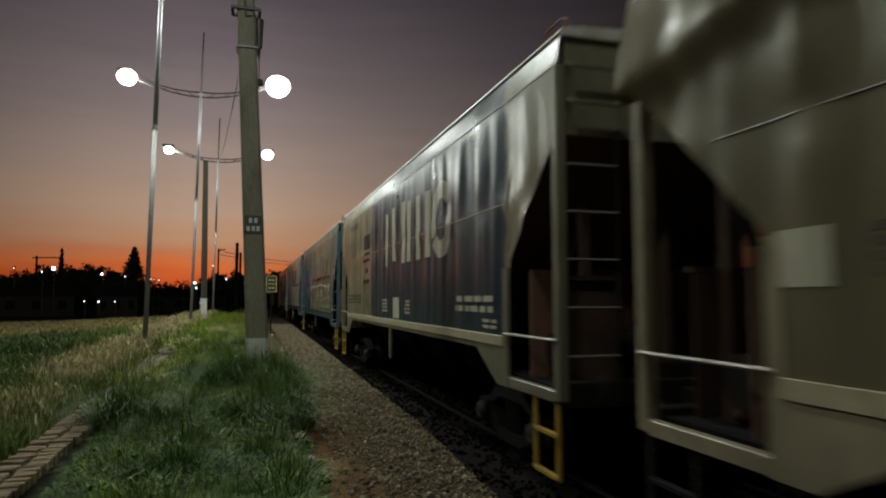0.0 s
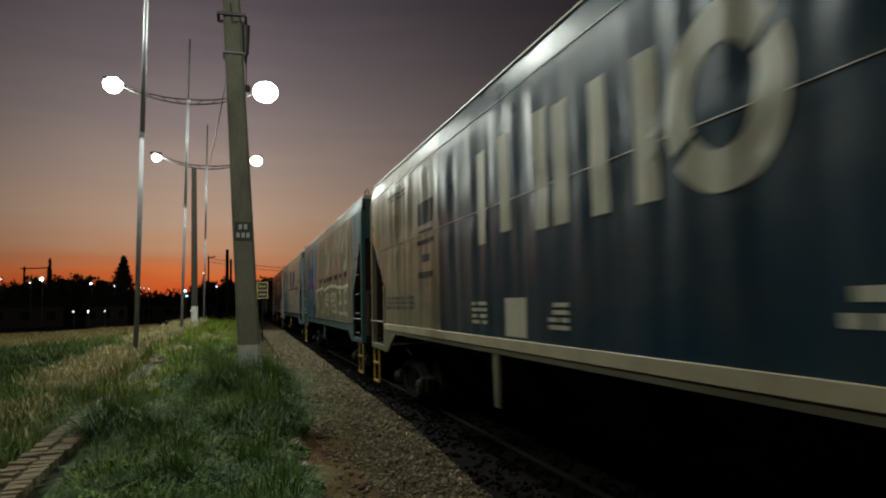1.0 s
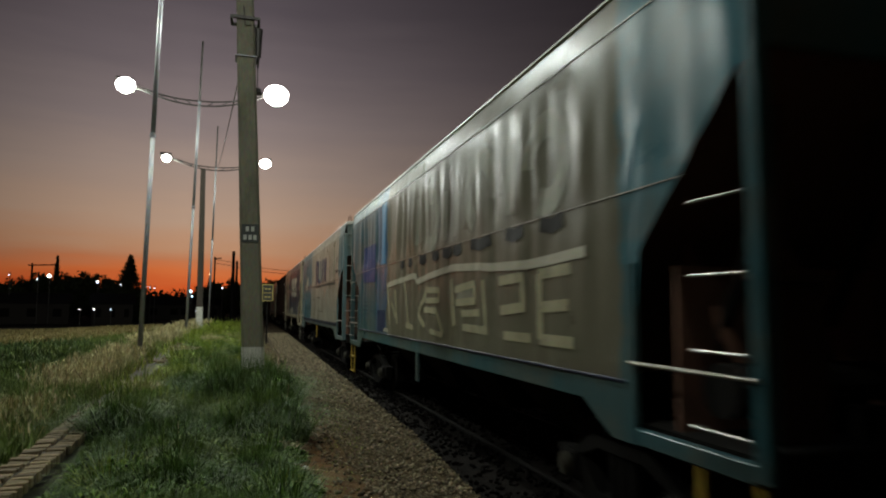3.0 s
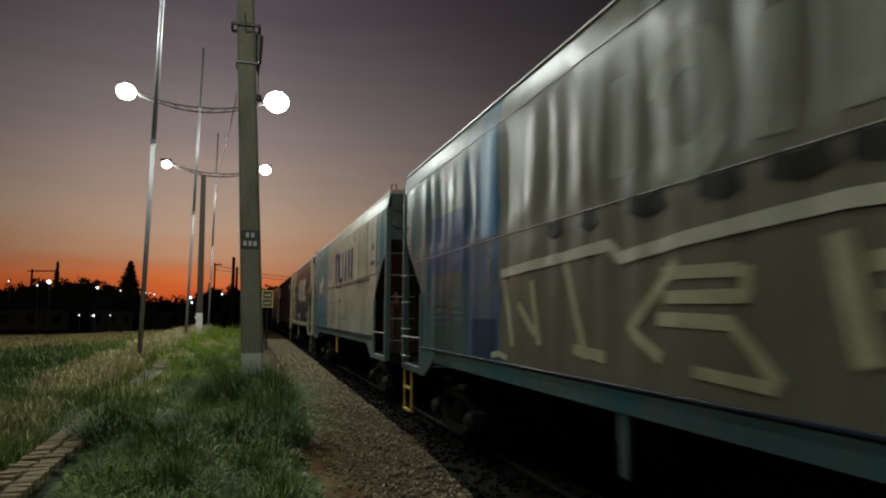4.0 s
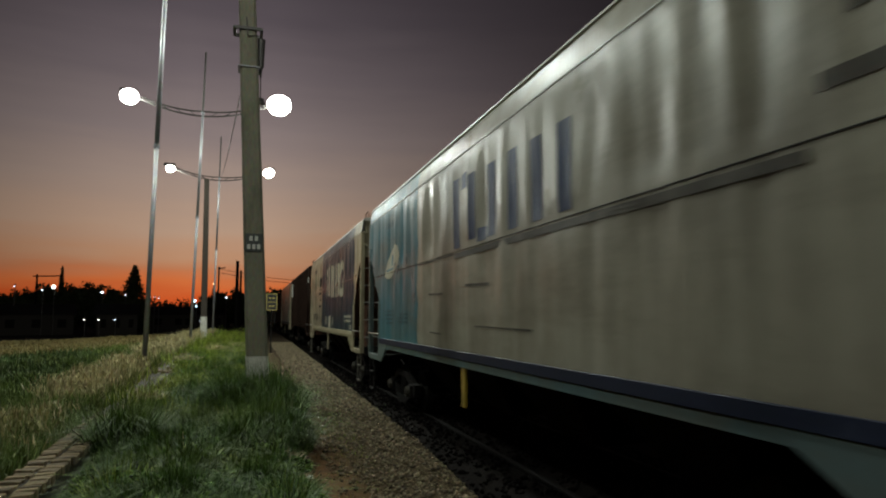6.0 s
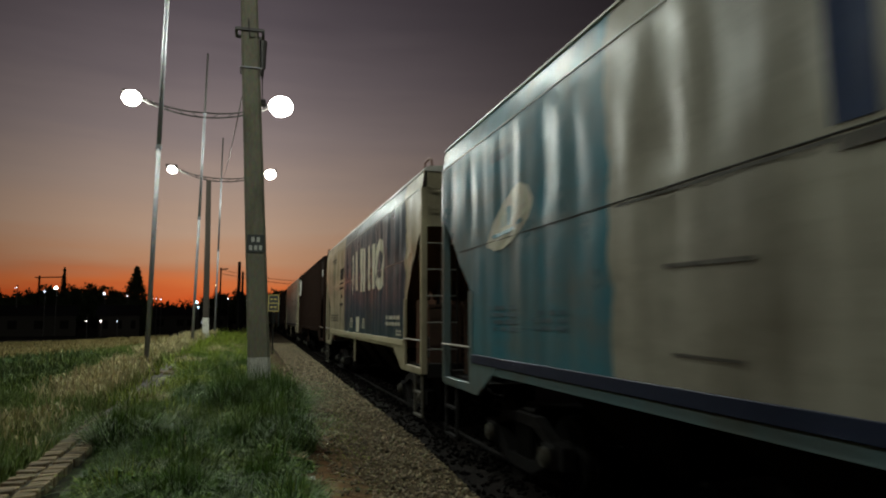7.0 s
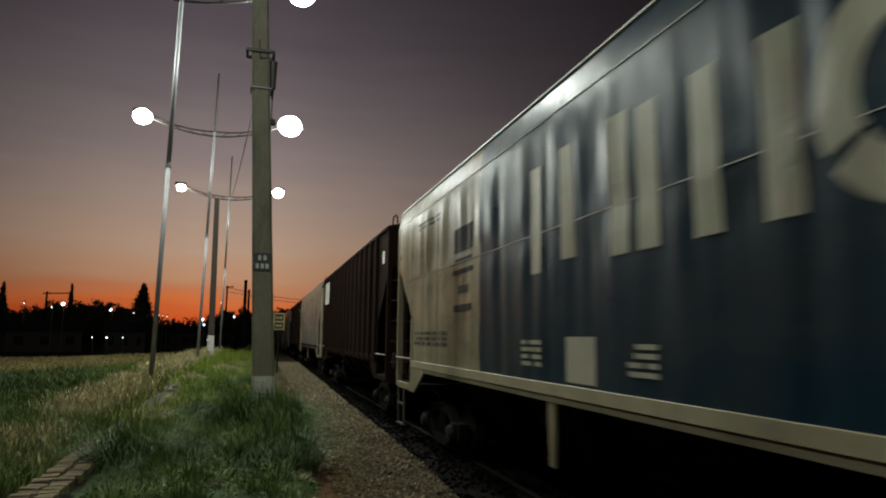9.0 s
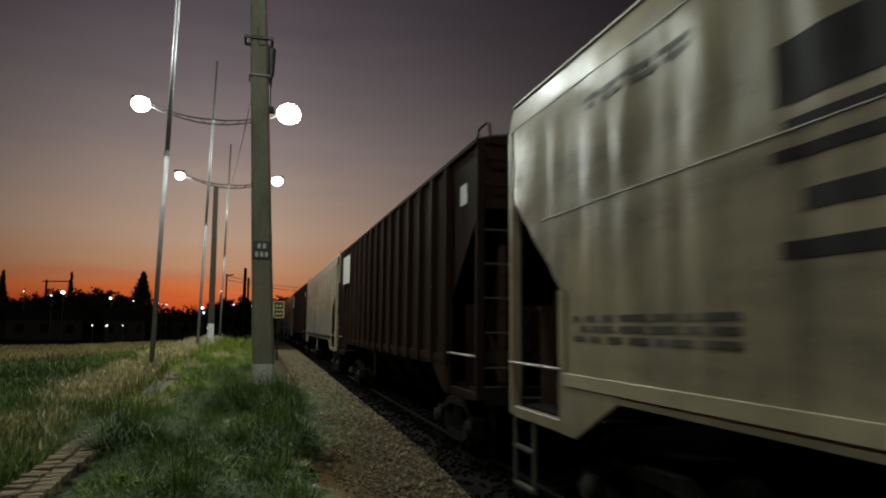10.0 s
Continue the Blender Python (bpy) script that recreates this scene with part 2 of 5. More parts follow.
def beam(bm, p, q, w, h=None):
    """A bar of rectangular section from p to q."""
    p, q = Vector(p), Vector(q)
    d = q - p
    m = Matrix.Translation((p + q) / 2) @ d.to_track_quat("Z", "Y").to_matrix().to_4x4() @ Matrix.Diagonal((w, h or w, d.length, 1))
    bmesh.ops.create_cube(bm, size=1.0, matrix=m)
    return bm


def tube(bm, p, q, r0, r1=None, n=10):
    p, q = Vector(p), Vector(q)
    d = q - p
    m = Matrix.Translation((p + q) / 2) @ d.to_track_quat("Z", "Y").to_matrix().to_4x4()
    bmesh.ops.create_cone(bm, cap_ends=True, segments=n, radius1=r0, radius2=r0 if r1 is None else r1, depth=d.length, matrix=m)
    return bm


def pipe(bm, pts, r, n=8):
    """One bent round bar through the points."""
    pts = [Vector(p) for p in pts]
    rings = []
    for i, p in enumerate(pts):
        q = (pts[min(i + 1, len(pts) - 1)] - pts[max(i - 1, 0)]).to_track_quat("Z", "Y")
        rings.append([bm.verts.new(p + q @ Vector((r * math.cos(2 * math.pi * k / n), r * math.sin(2 * math.pi * k / n), 0))) for k in range(n)])
    for a, c in zip(rings, rings[1:]):
        for k in range(n):
            bm.faces.new((a[k], a[(k + 1) % n], c[(k + 1) % n], c[k]))
    bm.faces.new(rings[0][::-1])
    bm.faces.new(rings[-1])
    return bm


def prism(bm, outline, x0, x1):
    """A flat plate: outline of (y, z), between x0 and x1."""
    a = [bm.verts.new((x0, y, z)) for y, z in outline]
    b = [bm.verts.new((x1, y, z)) for y, z in outline]
    n = len(a)
    bm.faces.new(a)
    bm.faces.new(b[::-1])
    for i in range(n):
        bm.faces.new((a[i], b[i], b[(i + 1) % n], a[(i + 1) % n]))
    bmesh.ops.recalc_face_normals(bm, faces=bm.faces)
    return bm


def B():
    return bmesh.new()


def thing(name, label, category, group="", at=(0, 0, 0)):
    ob = new(name)
    ob.location = at
    ob.empty_display_size = 0.3
    return tagged(ob, label, category, group)


# ---- ground ----
RAIL_TOP = -0.35
TRACK_X = 4.25
SIDE = 1.45


def smoothstep(a, b, x):
    t = min(1.0, max(0.0, (x - a) / (b - a)))
    return t * t * (3 - 2 * t)


def path_edge(y):
    """Where the gravel path drops to the track bed."""
    y = max(0.0, y)
    return 1.67 + 0.050 * min(y, 8.5) + 0.009 * max(0.0, min(y, 50.0) - 8.5)


def bank(y):
    return 0.06 + 0.42 * smoothstep(4, 20, y)


def ground_z(x, y):
    e = path_edge(y)
    if x > e:
        z = -0.42 * smoothstep(e, e + 0.35, x)
        return z + 0.35 * smoothstep(6.2, 8.0, x)
    if x > 0.45:
        return 0.015 * noise.noise((x * 2, y * 2, 0))
    if x > -1.85:
        # a worn hollow along the kerb's inner face
        hollow = 0.09 * smoothstep(-0.95, -1.4, x) * (1 - smoothstep(7.5, 10.0, y))
        return -hollow + bank(y) * 0.9 * smoothstep(0.45, -1.6, x) * 0.7 + 0.03 * noise.noise((x * 1.5, y * 1.5, 2))
    f = smoothstep(-4.5, -12, x)
    far = smoothstep(40, 90, math.hypot(x, y))
    z = bank(y) * (1 - f) + 0.22 * f + 0.05 * noise.noise((x * 0.7, y * 0.7, 4))
    return z * (1 - far) - 0.6 * far


def ground_material():
    m = bpy.data.materials.new("trackside_ground")
    m.use_nodes = True
    n, l = m.node_tree.nodes, m.node_tree.links
    b = n["Principled BSDF"]
    b.inputs["Roughness"].default_value = 0.95
    b.inputs["Specular IOR Level"].default_value = 0.06
    tc = n.new("ShaderNodeTexCoord")
    sep = n.new("ShaderNodeSeparateXYZ")
    l.new(tc.outputs["Object"], sep.inputs[0])

    def tex(sc, detail=6.0):
        t = n.new("ShaderNodeTexNoise")
        t.inputs["Scale"].default_value = sc
        t.inputs["Detail"].default_value = detail
        l.new(tc.outputs["Object"], t.inputs["Vector"])
        return t.outputs["Fac"]

    def duo(sc, a, c):
        x = n.new("ShaderNodeMix")
        x.data_type = "RGBA"
        r = n.new("ShaderNodeMapRange")
        r.inputs["From Min"].default_value, r.inputs["From Max"].default_value = 0.35, 0.65
        l.new(tex(sc), r.inputs["Value"])
        l.new(r.outputs[0], x.inputs[0])
        x.inputs[6].default_value, x.inputs[7].default_value = rgb(a), rgb(c)
        return x.outputs[2]

    def step(src, a, c):
        r = n.new("ShaderNodeMapRange")
        r.inputs["From Min"].default_value, r.inputs["From Max"].default_value = a, c
        l.new(src, r.inputs["Value"])
        return r.outputs[0]

    def blend(fac, a, c):
        x = n.new("ShaderNodeMix")
        x.data_type = "RGBA"
        l.new(fac, x.inputs[0])
        l.new(a, x.inputs[6])
        l.new(c, x.inputs[7])
        return x.outputs[2]

    def madd(src, k, src2):
        x = n.new("ShaderNodeMath")
        x.operation = "MULTIPLY_ADD"
        x.inputs[1].default_value = k
        l.new(src, x.inputs[0])
        l.new(src2, x.inputs[2])
        return x.outputs[0]

    wob = madd(tex(1.3), 0.5, sep.outputs["X"])
    soil = duo(5.0, (0.020, 0.013, 0.006), (0.055, 0.038, 0.018))
    gravel = duo(28.0, (0.042, 0.030, 0.015), (0.105, 0.078, 0.042))
    dirt = duo(3.0, (0.075, 0.038, 0.016), (0.165, 0.090, 0.038))
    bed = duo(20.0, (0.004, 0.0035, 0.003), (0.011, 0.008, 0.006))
    field = blend(step(madd(tex(0.25), 9.0, sep.outputs["Y"]), 23, 30), duo(0.9, (0.026, 0.034, 0.012), (0.060, 0.058, 0.022)), duo(0.3, (0.13, 0.115, 0.048), (0.21, 0.175, 0.08)))
    c = blend(step(wob, -2.4, -3.4), soil, field)
    # from 37 m the dark past the lamps' reach is painted in
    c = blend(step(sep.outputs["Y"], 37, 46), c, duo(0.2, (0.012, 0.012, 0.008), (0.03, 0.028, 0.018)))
    c = blend(step(wob, 0.45, 0.75), c, dirt)
    c = blend(step(wob, 1.05, 1.5), c, gravel)
    c = blend(step(sep.outputs["Y"], 12, 34), c, blend(step(wob, -1.8, 0.2), c, duo(6.0, (0.028, 0.020, 0.012), (0.058, 0.044, 0.028))))
    # the near-black track bed starts where the path drops
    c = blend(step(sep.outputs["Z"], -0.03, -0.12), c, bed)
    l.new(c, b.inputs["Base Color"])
    bp = n.new("ShaderNodeBump")
    bp.inputs["Strength"].default_value = 0.8
    bp.inputs["Distance"].default_value = 0.03
    l.new(tex(45.0, 3.0), bp.inputs["Height"])
    l.new(bp.outputs[0], b.inputs["Normal"])
    return m


def ground():
    def steps(lo, hi, fine_lo, fine_hi, d):
        out = list(np.arange(fine_lo, fine_hi + 1e-6, d))
        x, s = fine_hi, d
        while x < hi:
            s *= 1.35
            x += s
            out.append(min(x, hi))
        x, s = fine_lo, d
        while x > lo:
            s *= 1.35
            x -= s
            out.insert(0, max(x, lo))
        return out

    xs = steps(-1800, 1800, -5, 4, 0.12)
    ys = steps(-400, 2600, 0, 30, 0.22)
    verts = [(x, y, ground_z(x, y)) for y in ys for x in xs]
    nx = len(xs)
    faces = [(j * nx + i, j * nx + i + 1, (j + 1) * nx + i + 1, (j + 1) * nx + i) for j in range(len(ys) - 1) for i in range(nx - 1)]
    me = bpy.data.meshes.new("ground")
    me.from_pydata(verts, [], faces)
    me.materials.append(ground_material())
    me.polygons.foreach_set("use_smooth", [True] * len(faces))
    return tagged(new("ground", me), "trackside earth with gravel path, grassy bank and far ground darkened as unlit", "ground", kind="structure")


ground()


def track():
    t = thing("railway_track", "dark railway track with steel rails on sleepers", "track")
    tagged(t, kind="structure")
    for dx in (-0.8, 0.8):
        bm = B()
        x = TRACK_X + dx
        box(bm, x - 0.036, x + 0.036, -60, 260, RAIL_TOP - 0.04, RAIL_TOP, 0.008)
        box(bm, x - 0.009, x + 0.009, -60, 260, RAIL_TOP - 0.13, RAIL_TOP - 0.04)
        box(bm, x - 0.07, x + 0.07, -60, 260, RAIL_TOP - 0.15, RAIL_TOP - 0.13)
        part("rail", bm, M["under"], t)
    bm = B()
    box(bm, TRACK_X - 1.35, TRACK_X + 1.35, -0.12, 0.12, RAIL_TOP - 0.30, RAIL_TOP - 0.15, 0.012)
    first = part("sleeper", bm, M["under"], t)
    for i in range(-10, 90):
        s = first if i == -10 else new("sleeper", first.data)
        s.parent = t
        s.location = (random.uniform(-0.03, 0.03), i * 0.6, random.uniform(-0.01, 0.01))


track()

# ---- hopper wagons ----
LEN = 15.5
TOP = 4.10
EAVES = 3.88
SEAM = {1: 2.70, 2: 2.51, 3: 2.52, 7: 2.6, 9: 2.6}
SHEET_TOP = TOP + 0.09
EAVES_LEAN = 0.17


def side_x(seed, u, z):
    """The dented side sheet: its x in the wagon, on the side of the path."""
    k = noise.noise((u * 1.9, z * 0.28, seed * 5.7)) + 0.5 * noise.noise((u * 4.6, z * 0.40, seed * 3.1 + 9))
    k += 0.16 * math.cos(u * 13.4 + 1.5 * noise.noise((u * 0.5, z * 0.2, seed))) * (0.6 + noise.noise((u * 0.8, z * 0.25, seed + 4)))
    fade = math.sin(math.pi * (z - 1.0) / (EAVES - 1.0)) ** 0.5 if 1.0 < z < EAVES else 0.0
    seam = SEAM.get(seed, 2.6)
    fade *= 1 - 0.85 * math.exp(-(((z - seam) / 0.16) ** 2))
    rise = 0.5 + 0.6 * smoothstep(1.8, 3.2, z)
    lip = 0.0
    if seed == 7 and u > 12.6:
        # the upper sheet is crushed and folds out over a crease near the end
        crease = 3.12 + 0.11 * (15.4 - u)
        lip = 0.10 * smoothstep(crease - 0.05, crease + 0.06, z) * (1 - 0.8 * smoothstep(crease + 0.15, EAVES, z)) * smoothstep(12.6, 13.6, u)
    return -SIDE - lip + (0.10 if seed == 7 else 0.056) * k * fade * rise + EAVES_LEAN * max(0.0, z - EAVES)


def side_bottom(u, foot=1.17):
    v = min(u, LEN - u)
    if v < 1.35:
        return 3.08 - max(0.0, v - 0.12) * (3.08 - 1.95) / 1.23
    return foot


def side_sheet(seed, foot):
    bm = B()
    us = [0.0, 0.06]
    us += [0.12 + i * (1.23 / 12) for i in range(13)]
    mid = [1.352 + i * ((LEN - 2.704) / 230) for i in range(231)]
    us2 = [LEN - u for u in reversed(us)]
    rows = 26

    def strip(ulist):
        grid = []
        for u in ulist:
            zb = side_bottom(u, foot)
            grid.append([bm.verts.new((side_x(seed, u, zb + (SHEET_TOP - zb) * j / rows), u, zb + (SHEET_TOP - zb) * j / rows)) for j in range(rows + 1)])
        for a, c in zip(grid, grid[1:]):
            for j in range(rows):
                bm.faces.new((a[j], a[j + 1], c[j + 1], c[j]))

    strip(us)
    us_mid = [1.3505] + mid[1:-1] + [LEN - 1.3505]
    strip(us_mid)
    strip(us2)
    bmesh.ops.recalc_face_normals(bm, faces=bm.faces)
    return bm


def decal(bm, seed, outline_rows, lift=0.006):
    """Paint on the side sheet: rows of (u, z) points, laid on its dents."""
    prev = None
    for row in outline_rows:
        vs = [bm.verts.new((side_x(seed, u, z) - lift, u, z)) for u, z in row]
        if prev:
            for i in range(len(vs) - 1):
                bm.faces.new((prev[i], prev[i + 1], vs[i + 1], vs[i]))
        prev = vs
    return bm


def patch(bm, seed, u0, u1, z0, z1, lift=0.006, slant=0.0):
    nu, nz = max(2, int(abs(u1 - u0) / 0.1)), max(1, int(abs(z1 - z0) / 0.12))
    rows = [[(u0 + (u1 - u0) * i / nu, z0 + (z1 - z0) * j / nz + slant * (i / nu)) for j in range(nz + 1)] for i in range(nu + 1)]
    return decal(bm, seed, rows, lift)


def stroke(bm, seed, pts, w, lift=0.008, steps=6):
    """A painted band of width w along a line of (u, z) points."""
    line = []
    for (a, b_), (c, d) in zip(pts, pts[1:]):
        for i in range(steps):
            line.append((a + (c - a) * i / steps, b_ + (d - b_) * i / steps))
    line.append(pts[-1])
    rows = []
    for i, (u, z) in enumerate(line):
        a, c = line[max(0, i - 1)], line[min(len(line) - 1, i + 1)]
        du, dz = c[0] - a[0], c[1] - a[1]
        k = math.hypot(du, dz) or 1
        nu, nz = -dz / k * w / 2, du / k * w / 2
        rows.append([(u - nu, z - nz), (u, z), (u + nu, z + nz)])
    return decal(bm, seed, rows, lift)


def arc(cu, cz, ru, rz, a0, a1, n=14):
    return [(cu + ru * math.cos(radians(a0 + (a1 - a0) * i / n)), cz + rz * math.sin(radians(a0 + (a1 - a0) * i / n))) for i in range(n + 1)]


def bars(bm, seed, u0, u1, z0, z1, rows, seedling):
    """Rows of small unreadable stencil marks."""
    rnd = random.Random(seedling)
    h = (z1 - z0) / (rows * 1.7)
    for r in range(rows):
        z = z0 + (z1 - z0) * (r + 0.5) / rows
        u = u0
        while u < u1 - 0.05:
            w = min(rnd.uniform(0.12, 0.4), u1 - u)
            patch(bm, seed, u, u + w, z - h / 2, z + h / 2)
            u += w + rnd.uniform(0.05, 0.12)
    return bm


def wheelset(parent, y, z):
    bm = B()
    m = Matrix.Rotation(radians(90), 4, "Y")
    for s in (-1, 1):
        x = s * 0.80
        for r, x0, x1 in ((0.42, -0.06, 0.06), (0.45, -0.07 if s > 0 else 0.045, -0.045 if s > 0 else 0.07), (0.16, -0.11, 0.11)):
            bmesh.ops.create_cone(bm, cap_ends=True, segments=28, radius1=r, radius2=r, depth=x1 - x0, matrix=Matrix.Translation((x + (x0 + x1) / 2, 0, 0)) @ m)
        for k in range(6):
            a = k * math.pi / 3
            beam(bm, (x, 0.14 * math.cos(a), 0.14 * math.sin(a)), (x, 0.36 * math.cos(a), 0.36 * math.sin(a)), 0.14, 0.05)
    tube(bm, (-1.05, 0, 0), (1.05, 0, 0), 0.075)
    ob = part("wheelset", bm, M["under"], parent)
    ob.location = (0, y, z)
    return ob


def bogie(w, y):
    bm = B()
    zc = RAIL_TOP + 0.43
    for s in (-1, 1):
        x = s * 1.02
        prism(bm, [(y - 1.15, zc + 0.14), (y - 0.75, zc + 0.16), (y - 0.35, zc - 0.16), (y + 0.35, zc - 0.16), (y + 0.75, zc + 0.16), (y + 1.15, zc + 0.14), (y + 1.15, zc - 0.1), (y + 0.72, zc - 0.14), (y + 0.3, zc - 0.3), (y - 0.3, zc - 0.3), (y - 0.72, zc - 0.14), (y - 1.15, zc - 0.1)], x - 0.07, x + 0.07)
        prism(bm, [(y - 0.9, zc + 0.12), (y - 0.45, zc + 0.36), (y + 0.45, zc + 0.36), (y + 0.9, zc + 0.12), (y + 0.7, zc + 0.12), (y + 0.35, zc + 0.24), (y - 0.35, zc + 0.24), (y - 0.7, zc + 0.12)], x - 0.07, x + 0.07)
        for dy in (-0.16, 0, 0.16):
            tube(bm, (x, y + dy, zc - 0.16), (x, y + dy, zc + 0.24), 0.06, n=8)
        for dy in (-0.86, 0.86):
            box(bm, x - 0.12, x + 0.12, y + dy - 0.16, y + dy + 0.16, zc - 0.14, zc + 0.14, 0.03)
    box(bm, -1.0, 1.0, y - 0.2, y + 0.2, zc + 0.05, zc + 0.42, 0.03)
    b = part("bogie", bm, M["under"], w, "near-black cast bogie")
    for dy in (-0.86, 0.86):
        cap = tube(B(), (-1.15, y + dy, zc), (-1.205, y + dy, zc), 0.115, 0.10, 14)
        tube(cap, (-1.205, y + dy, zc), (-1.225, y + dy, zc), 0.05, n=8)
        part("bearing_cap", cap, M["dull"], b, "dull steel bearing cap")
    wheels = [wheelset(b, y + dy, zc) for dy in (-0.86, 0.86)]
    return b, wheels


def yellow_step(w, y0, y1, z0, z1, material):
    bm = B()
    x = -SIDE + 0.03
    for y in (y0, y1):
        beam(bm, (x, y, z0), (x, y, z1), 0.03, 0.06)
    for z in (z0 + 0.015, (z0 + z1) / 2 + 0.05):
        beam(bm, (x, y0, z), (x, y1, z), 0.07, 0.03)
    part("step", bm, material, w, "yellow steel shunter's step" if material is M["yellow"] else "dull steel shunter's step")


def wagon(seed, label, paint, frame_paint, band, sill, seam_z=2.60, seam_mat=None, steps=("yellow", "yellow"), oxide=None, ribs=False, side_rungs=False, foot=1.17, band_low=1.05, flange_low=0.985, guide=None):
    """A covered grain hopper, front at y = 0, the train's way is -y; z as in the world."""
    w = thing("hopper_wagon", label, "freight wagon", "wagons of the train")
    oxide = oxide or M["oxide"]
    if ribs:
        bm = B()
        outline = [(0, 3.08), (0, TOP), (LEN, TOP), (LEN, 3.08), (LEN - 0.12, 3.08), (LEN - 1.35, 1.95), (LEN - 1.35, 1.0), (1.35, 1.0), (1.35, 1.95), (0.12, 3.08)]
        prism(bm, outline, -SIDE + 0.02, -SIDE + 0.03)
        part("side_sheet", bm, paint, w)
        for i in range(15):
            u = 1.45 + i * (LEN - 2.9) / 14
            bm = B()
            prism(bm, [(u - 0.07, 1.0), (u - 0.07, TOP - 0.02), (u + 0.07, TOP - 0.02), (u + 0.07, 1.0)], -SIDE - 0.06, -SIDE + 0.02)
            part("rib", bm, paint, w)
    else:
        part("side_sheet", side_sheet(seed, foot), paint, w, smooth=True)
        bm = B()
        for u0 in np.arange(0.7 if seam_z < 2.58 else 1.5, LEN - 0.9, 0.2):
            u1 = min(u0 + 0.2, LEN - 0.9)
            x0, x1 = side_x(seed, u0, seam_z), side_x(seed, u1, seam_z)
            beam(bm, (x0 - 0.004, u0, seam_z), (x1 - 0.004, u1, seam_z), 0.007, 0.008)
        part("lap_seam", bm, seam_mat or M["rung"], w)
        bm = B()
        for u0 in np.arange(0.1, LEN - 0.1, 0.3):
            u1 = min(u0 + 0.3, LEN - 0.1)
            beam(bm, (side_x(seed, u0, EAVES) - 0.004, u0, EAVES), (side_x(seed, u1, EAVES) - 0.002, u1, EAVES), 0.008, 0.008)
        # the pale eaves colour has the roof edge's bright highlight painted in
        part("eaves_seam", bm, M["eaves"], w)
    bm = B()
    prism(bm, [(0, 3.08), (0, SHEET_TOP), (LEN, SHEET_TOP), (LEN, 3.08), (LEN - 0.12, 3.08), (LEN - 1.35, 1.95), (LEN - 1.35, 1.17), (1.35, 1.17), (1.35, 1.95), (0.12, 3.08)], SIDE - 0.06, SIDE - 0.04)
    part("far_side_sheet", bm, paint, w)
    # roof with its eaves, hatches and running board
    bm = B()
    half = [(-SIDE - 0.03, TOP), (-SIDE - 0.03, TOP + 0.06), (-SIDE + 0.25, TOP + 0.13)] if ribs else [(-SIDE + 0.05, TOP + 0.085), (-SIDE + 0.035, TOP + 0.095), (-SIDE + 0.085, TOP + 0.165), (-SIDE + 0.30, TOP + 0.19)]
    sec = half + [(0, TOP + 0.25)] + [(-x, z) for x, z in reversed(half)]
    a = [bm.verts.new((x, 0, z)) for x, z in sec]
    c = [bm.verts.new((x, LEN, z)) for x, z in sec]
    for i in range(len(sec)):
        k = (i + 1) % len(sec)
        bm.faces.new((a[i], c[i], c[k], a[k]))
    bm.faces.new(a)
    bm.faces.new(c[::-1])
    bmesh.ops.recalc_face_normals(bm, faces=bm.faces)
    # the roof is coloured pale to stand for the highlight along its edge
    part("roof", bm, M["eaves"] if not ribs else paint, w, "" if ribs else "weathered roof sheet, paled for its edge highlight")
    for i in range(6):
        y = 1.6 + i * 2.45
        bm = B()
        box(bm, -0.35, 0.35, y - 0.45, y + 0.45, TOP + 0.18, TOP + 0.31, 0.03)
        part("roof_hatch", bm, M["grey"], w)
    x, z = -SIDE + 0.22, TOP + 0.16
    part("roof_grab_rail", pipe(B(), [(x, 0.12, z), (x, 0.16, z + 0.16), (x, 0.30, z + 0.22), (x, 0.62, z + 0.22), (x, 0.70, z)], 0.018, 6), oxide, w)
    # side sill band, its lower flange and the brackets down to the end sills
    bm = B()
    box(bm, -SIDE - 0.025, -SIDE + 0.06, 1.42, LEN - 1.42, band_low, foot, 0.004)
    part("side_sill", bm, band, w)
    bm = B()
    box(bm, -SIDE - 0.005, -SIDE + 0.05, 1.9, LEN - 1.9, flange_low, band_low)
    box(bm, SIDE - 0.06, SIDE, 1.42, LEN - 1.42, 0.985, 1.17)
    part("sill_flange", bm, sill, w)
    for s in (0, 1):
        f = (lambda y: y) if s == 0 else (lambda y: LEN - y)
        bm = B()
        prism(bm, [(f(1.30), 0.60), (f(1.30), 1.95), (f(1.43), 1.95), (f(1.43), 1.05), (f(2.35), 1.05), (f(2.35), 0.98), (f(1.62), 0.60)], -SIDE - 0.012, -SIDE + 0.03)
        part("bolster_bracket", bm, frame_paint, w)
        for x in (-SIDE, SIDE - 0.1):
            bm = B()
            box(bm, x - 0.01, x + 0.10, min(f(0), f(0.11)), max(f(0), f(0.11)), 0.62, TOP if ribs else EAVES + 0.01, 0.012)
            part("corner_post", bm, frame_paint, w)
        bm = B()
        box(bm, -SIDE - 0.004, -SIDE + 0.08, min(f(0.11), f(1.30)), max(f(0.11), f(1.30)), 0.60, 0.72, 0.01)
        part("end_sill", bm, frame_paint, w)
        bm = B()
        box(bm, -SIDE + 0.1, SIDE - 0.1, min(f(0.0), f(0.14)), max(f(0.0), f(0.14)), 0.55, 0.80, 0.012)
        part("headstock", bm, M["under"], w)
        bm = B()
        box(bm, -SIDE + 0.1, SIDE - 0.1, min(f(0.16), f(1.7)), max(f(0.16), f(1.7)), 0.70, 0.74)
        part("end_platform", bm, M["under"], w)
        # end wall over the platform, then the slope sheet of the last hopper
        bm = B()
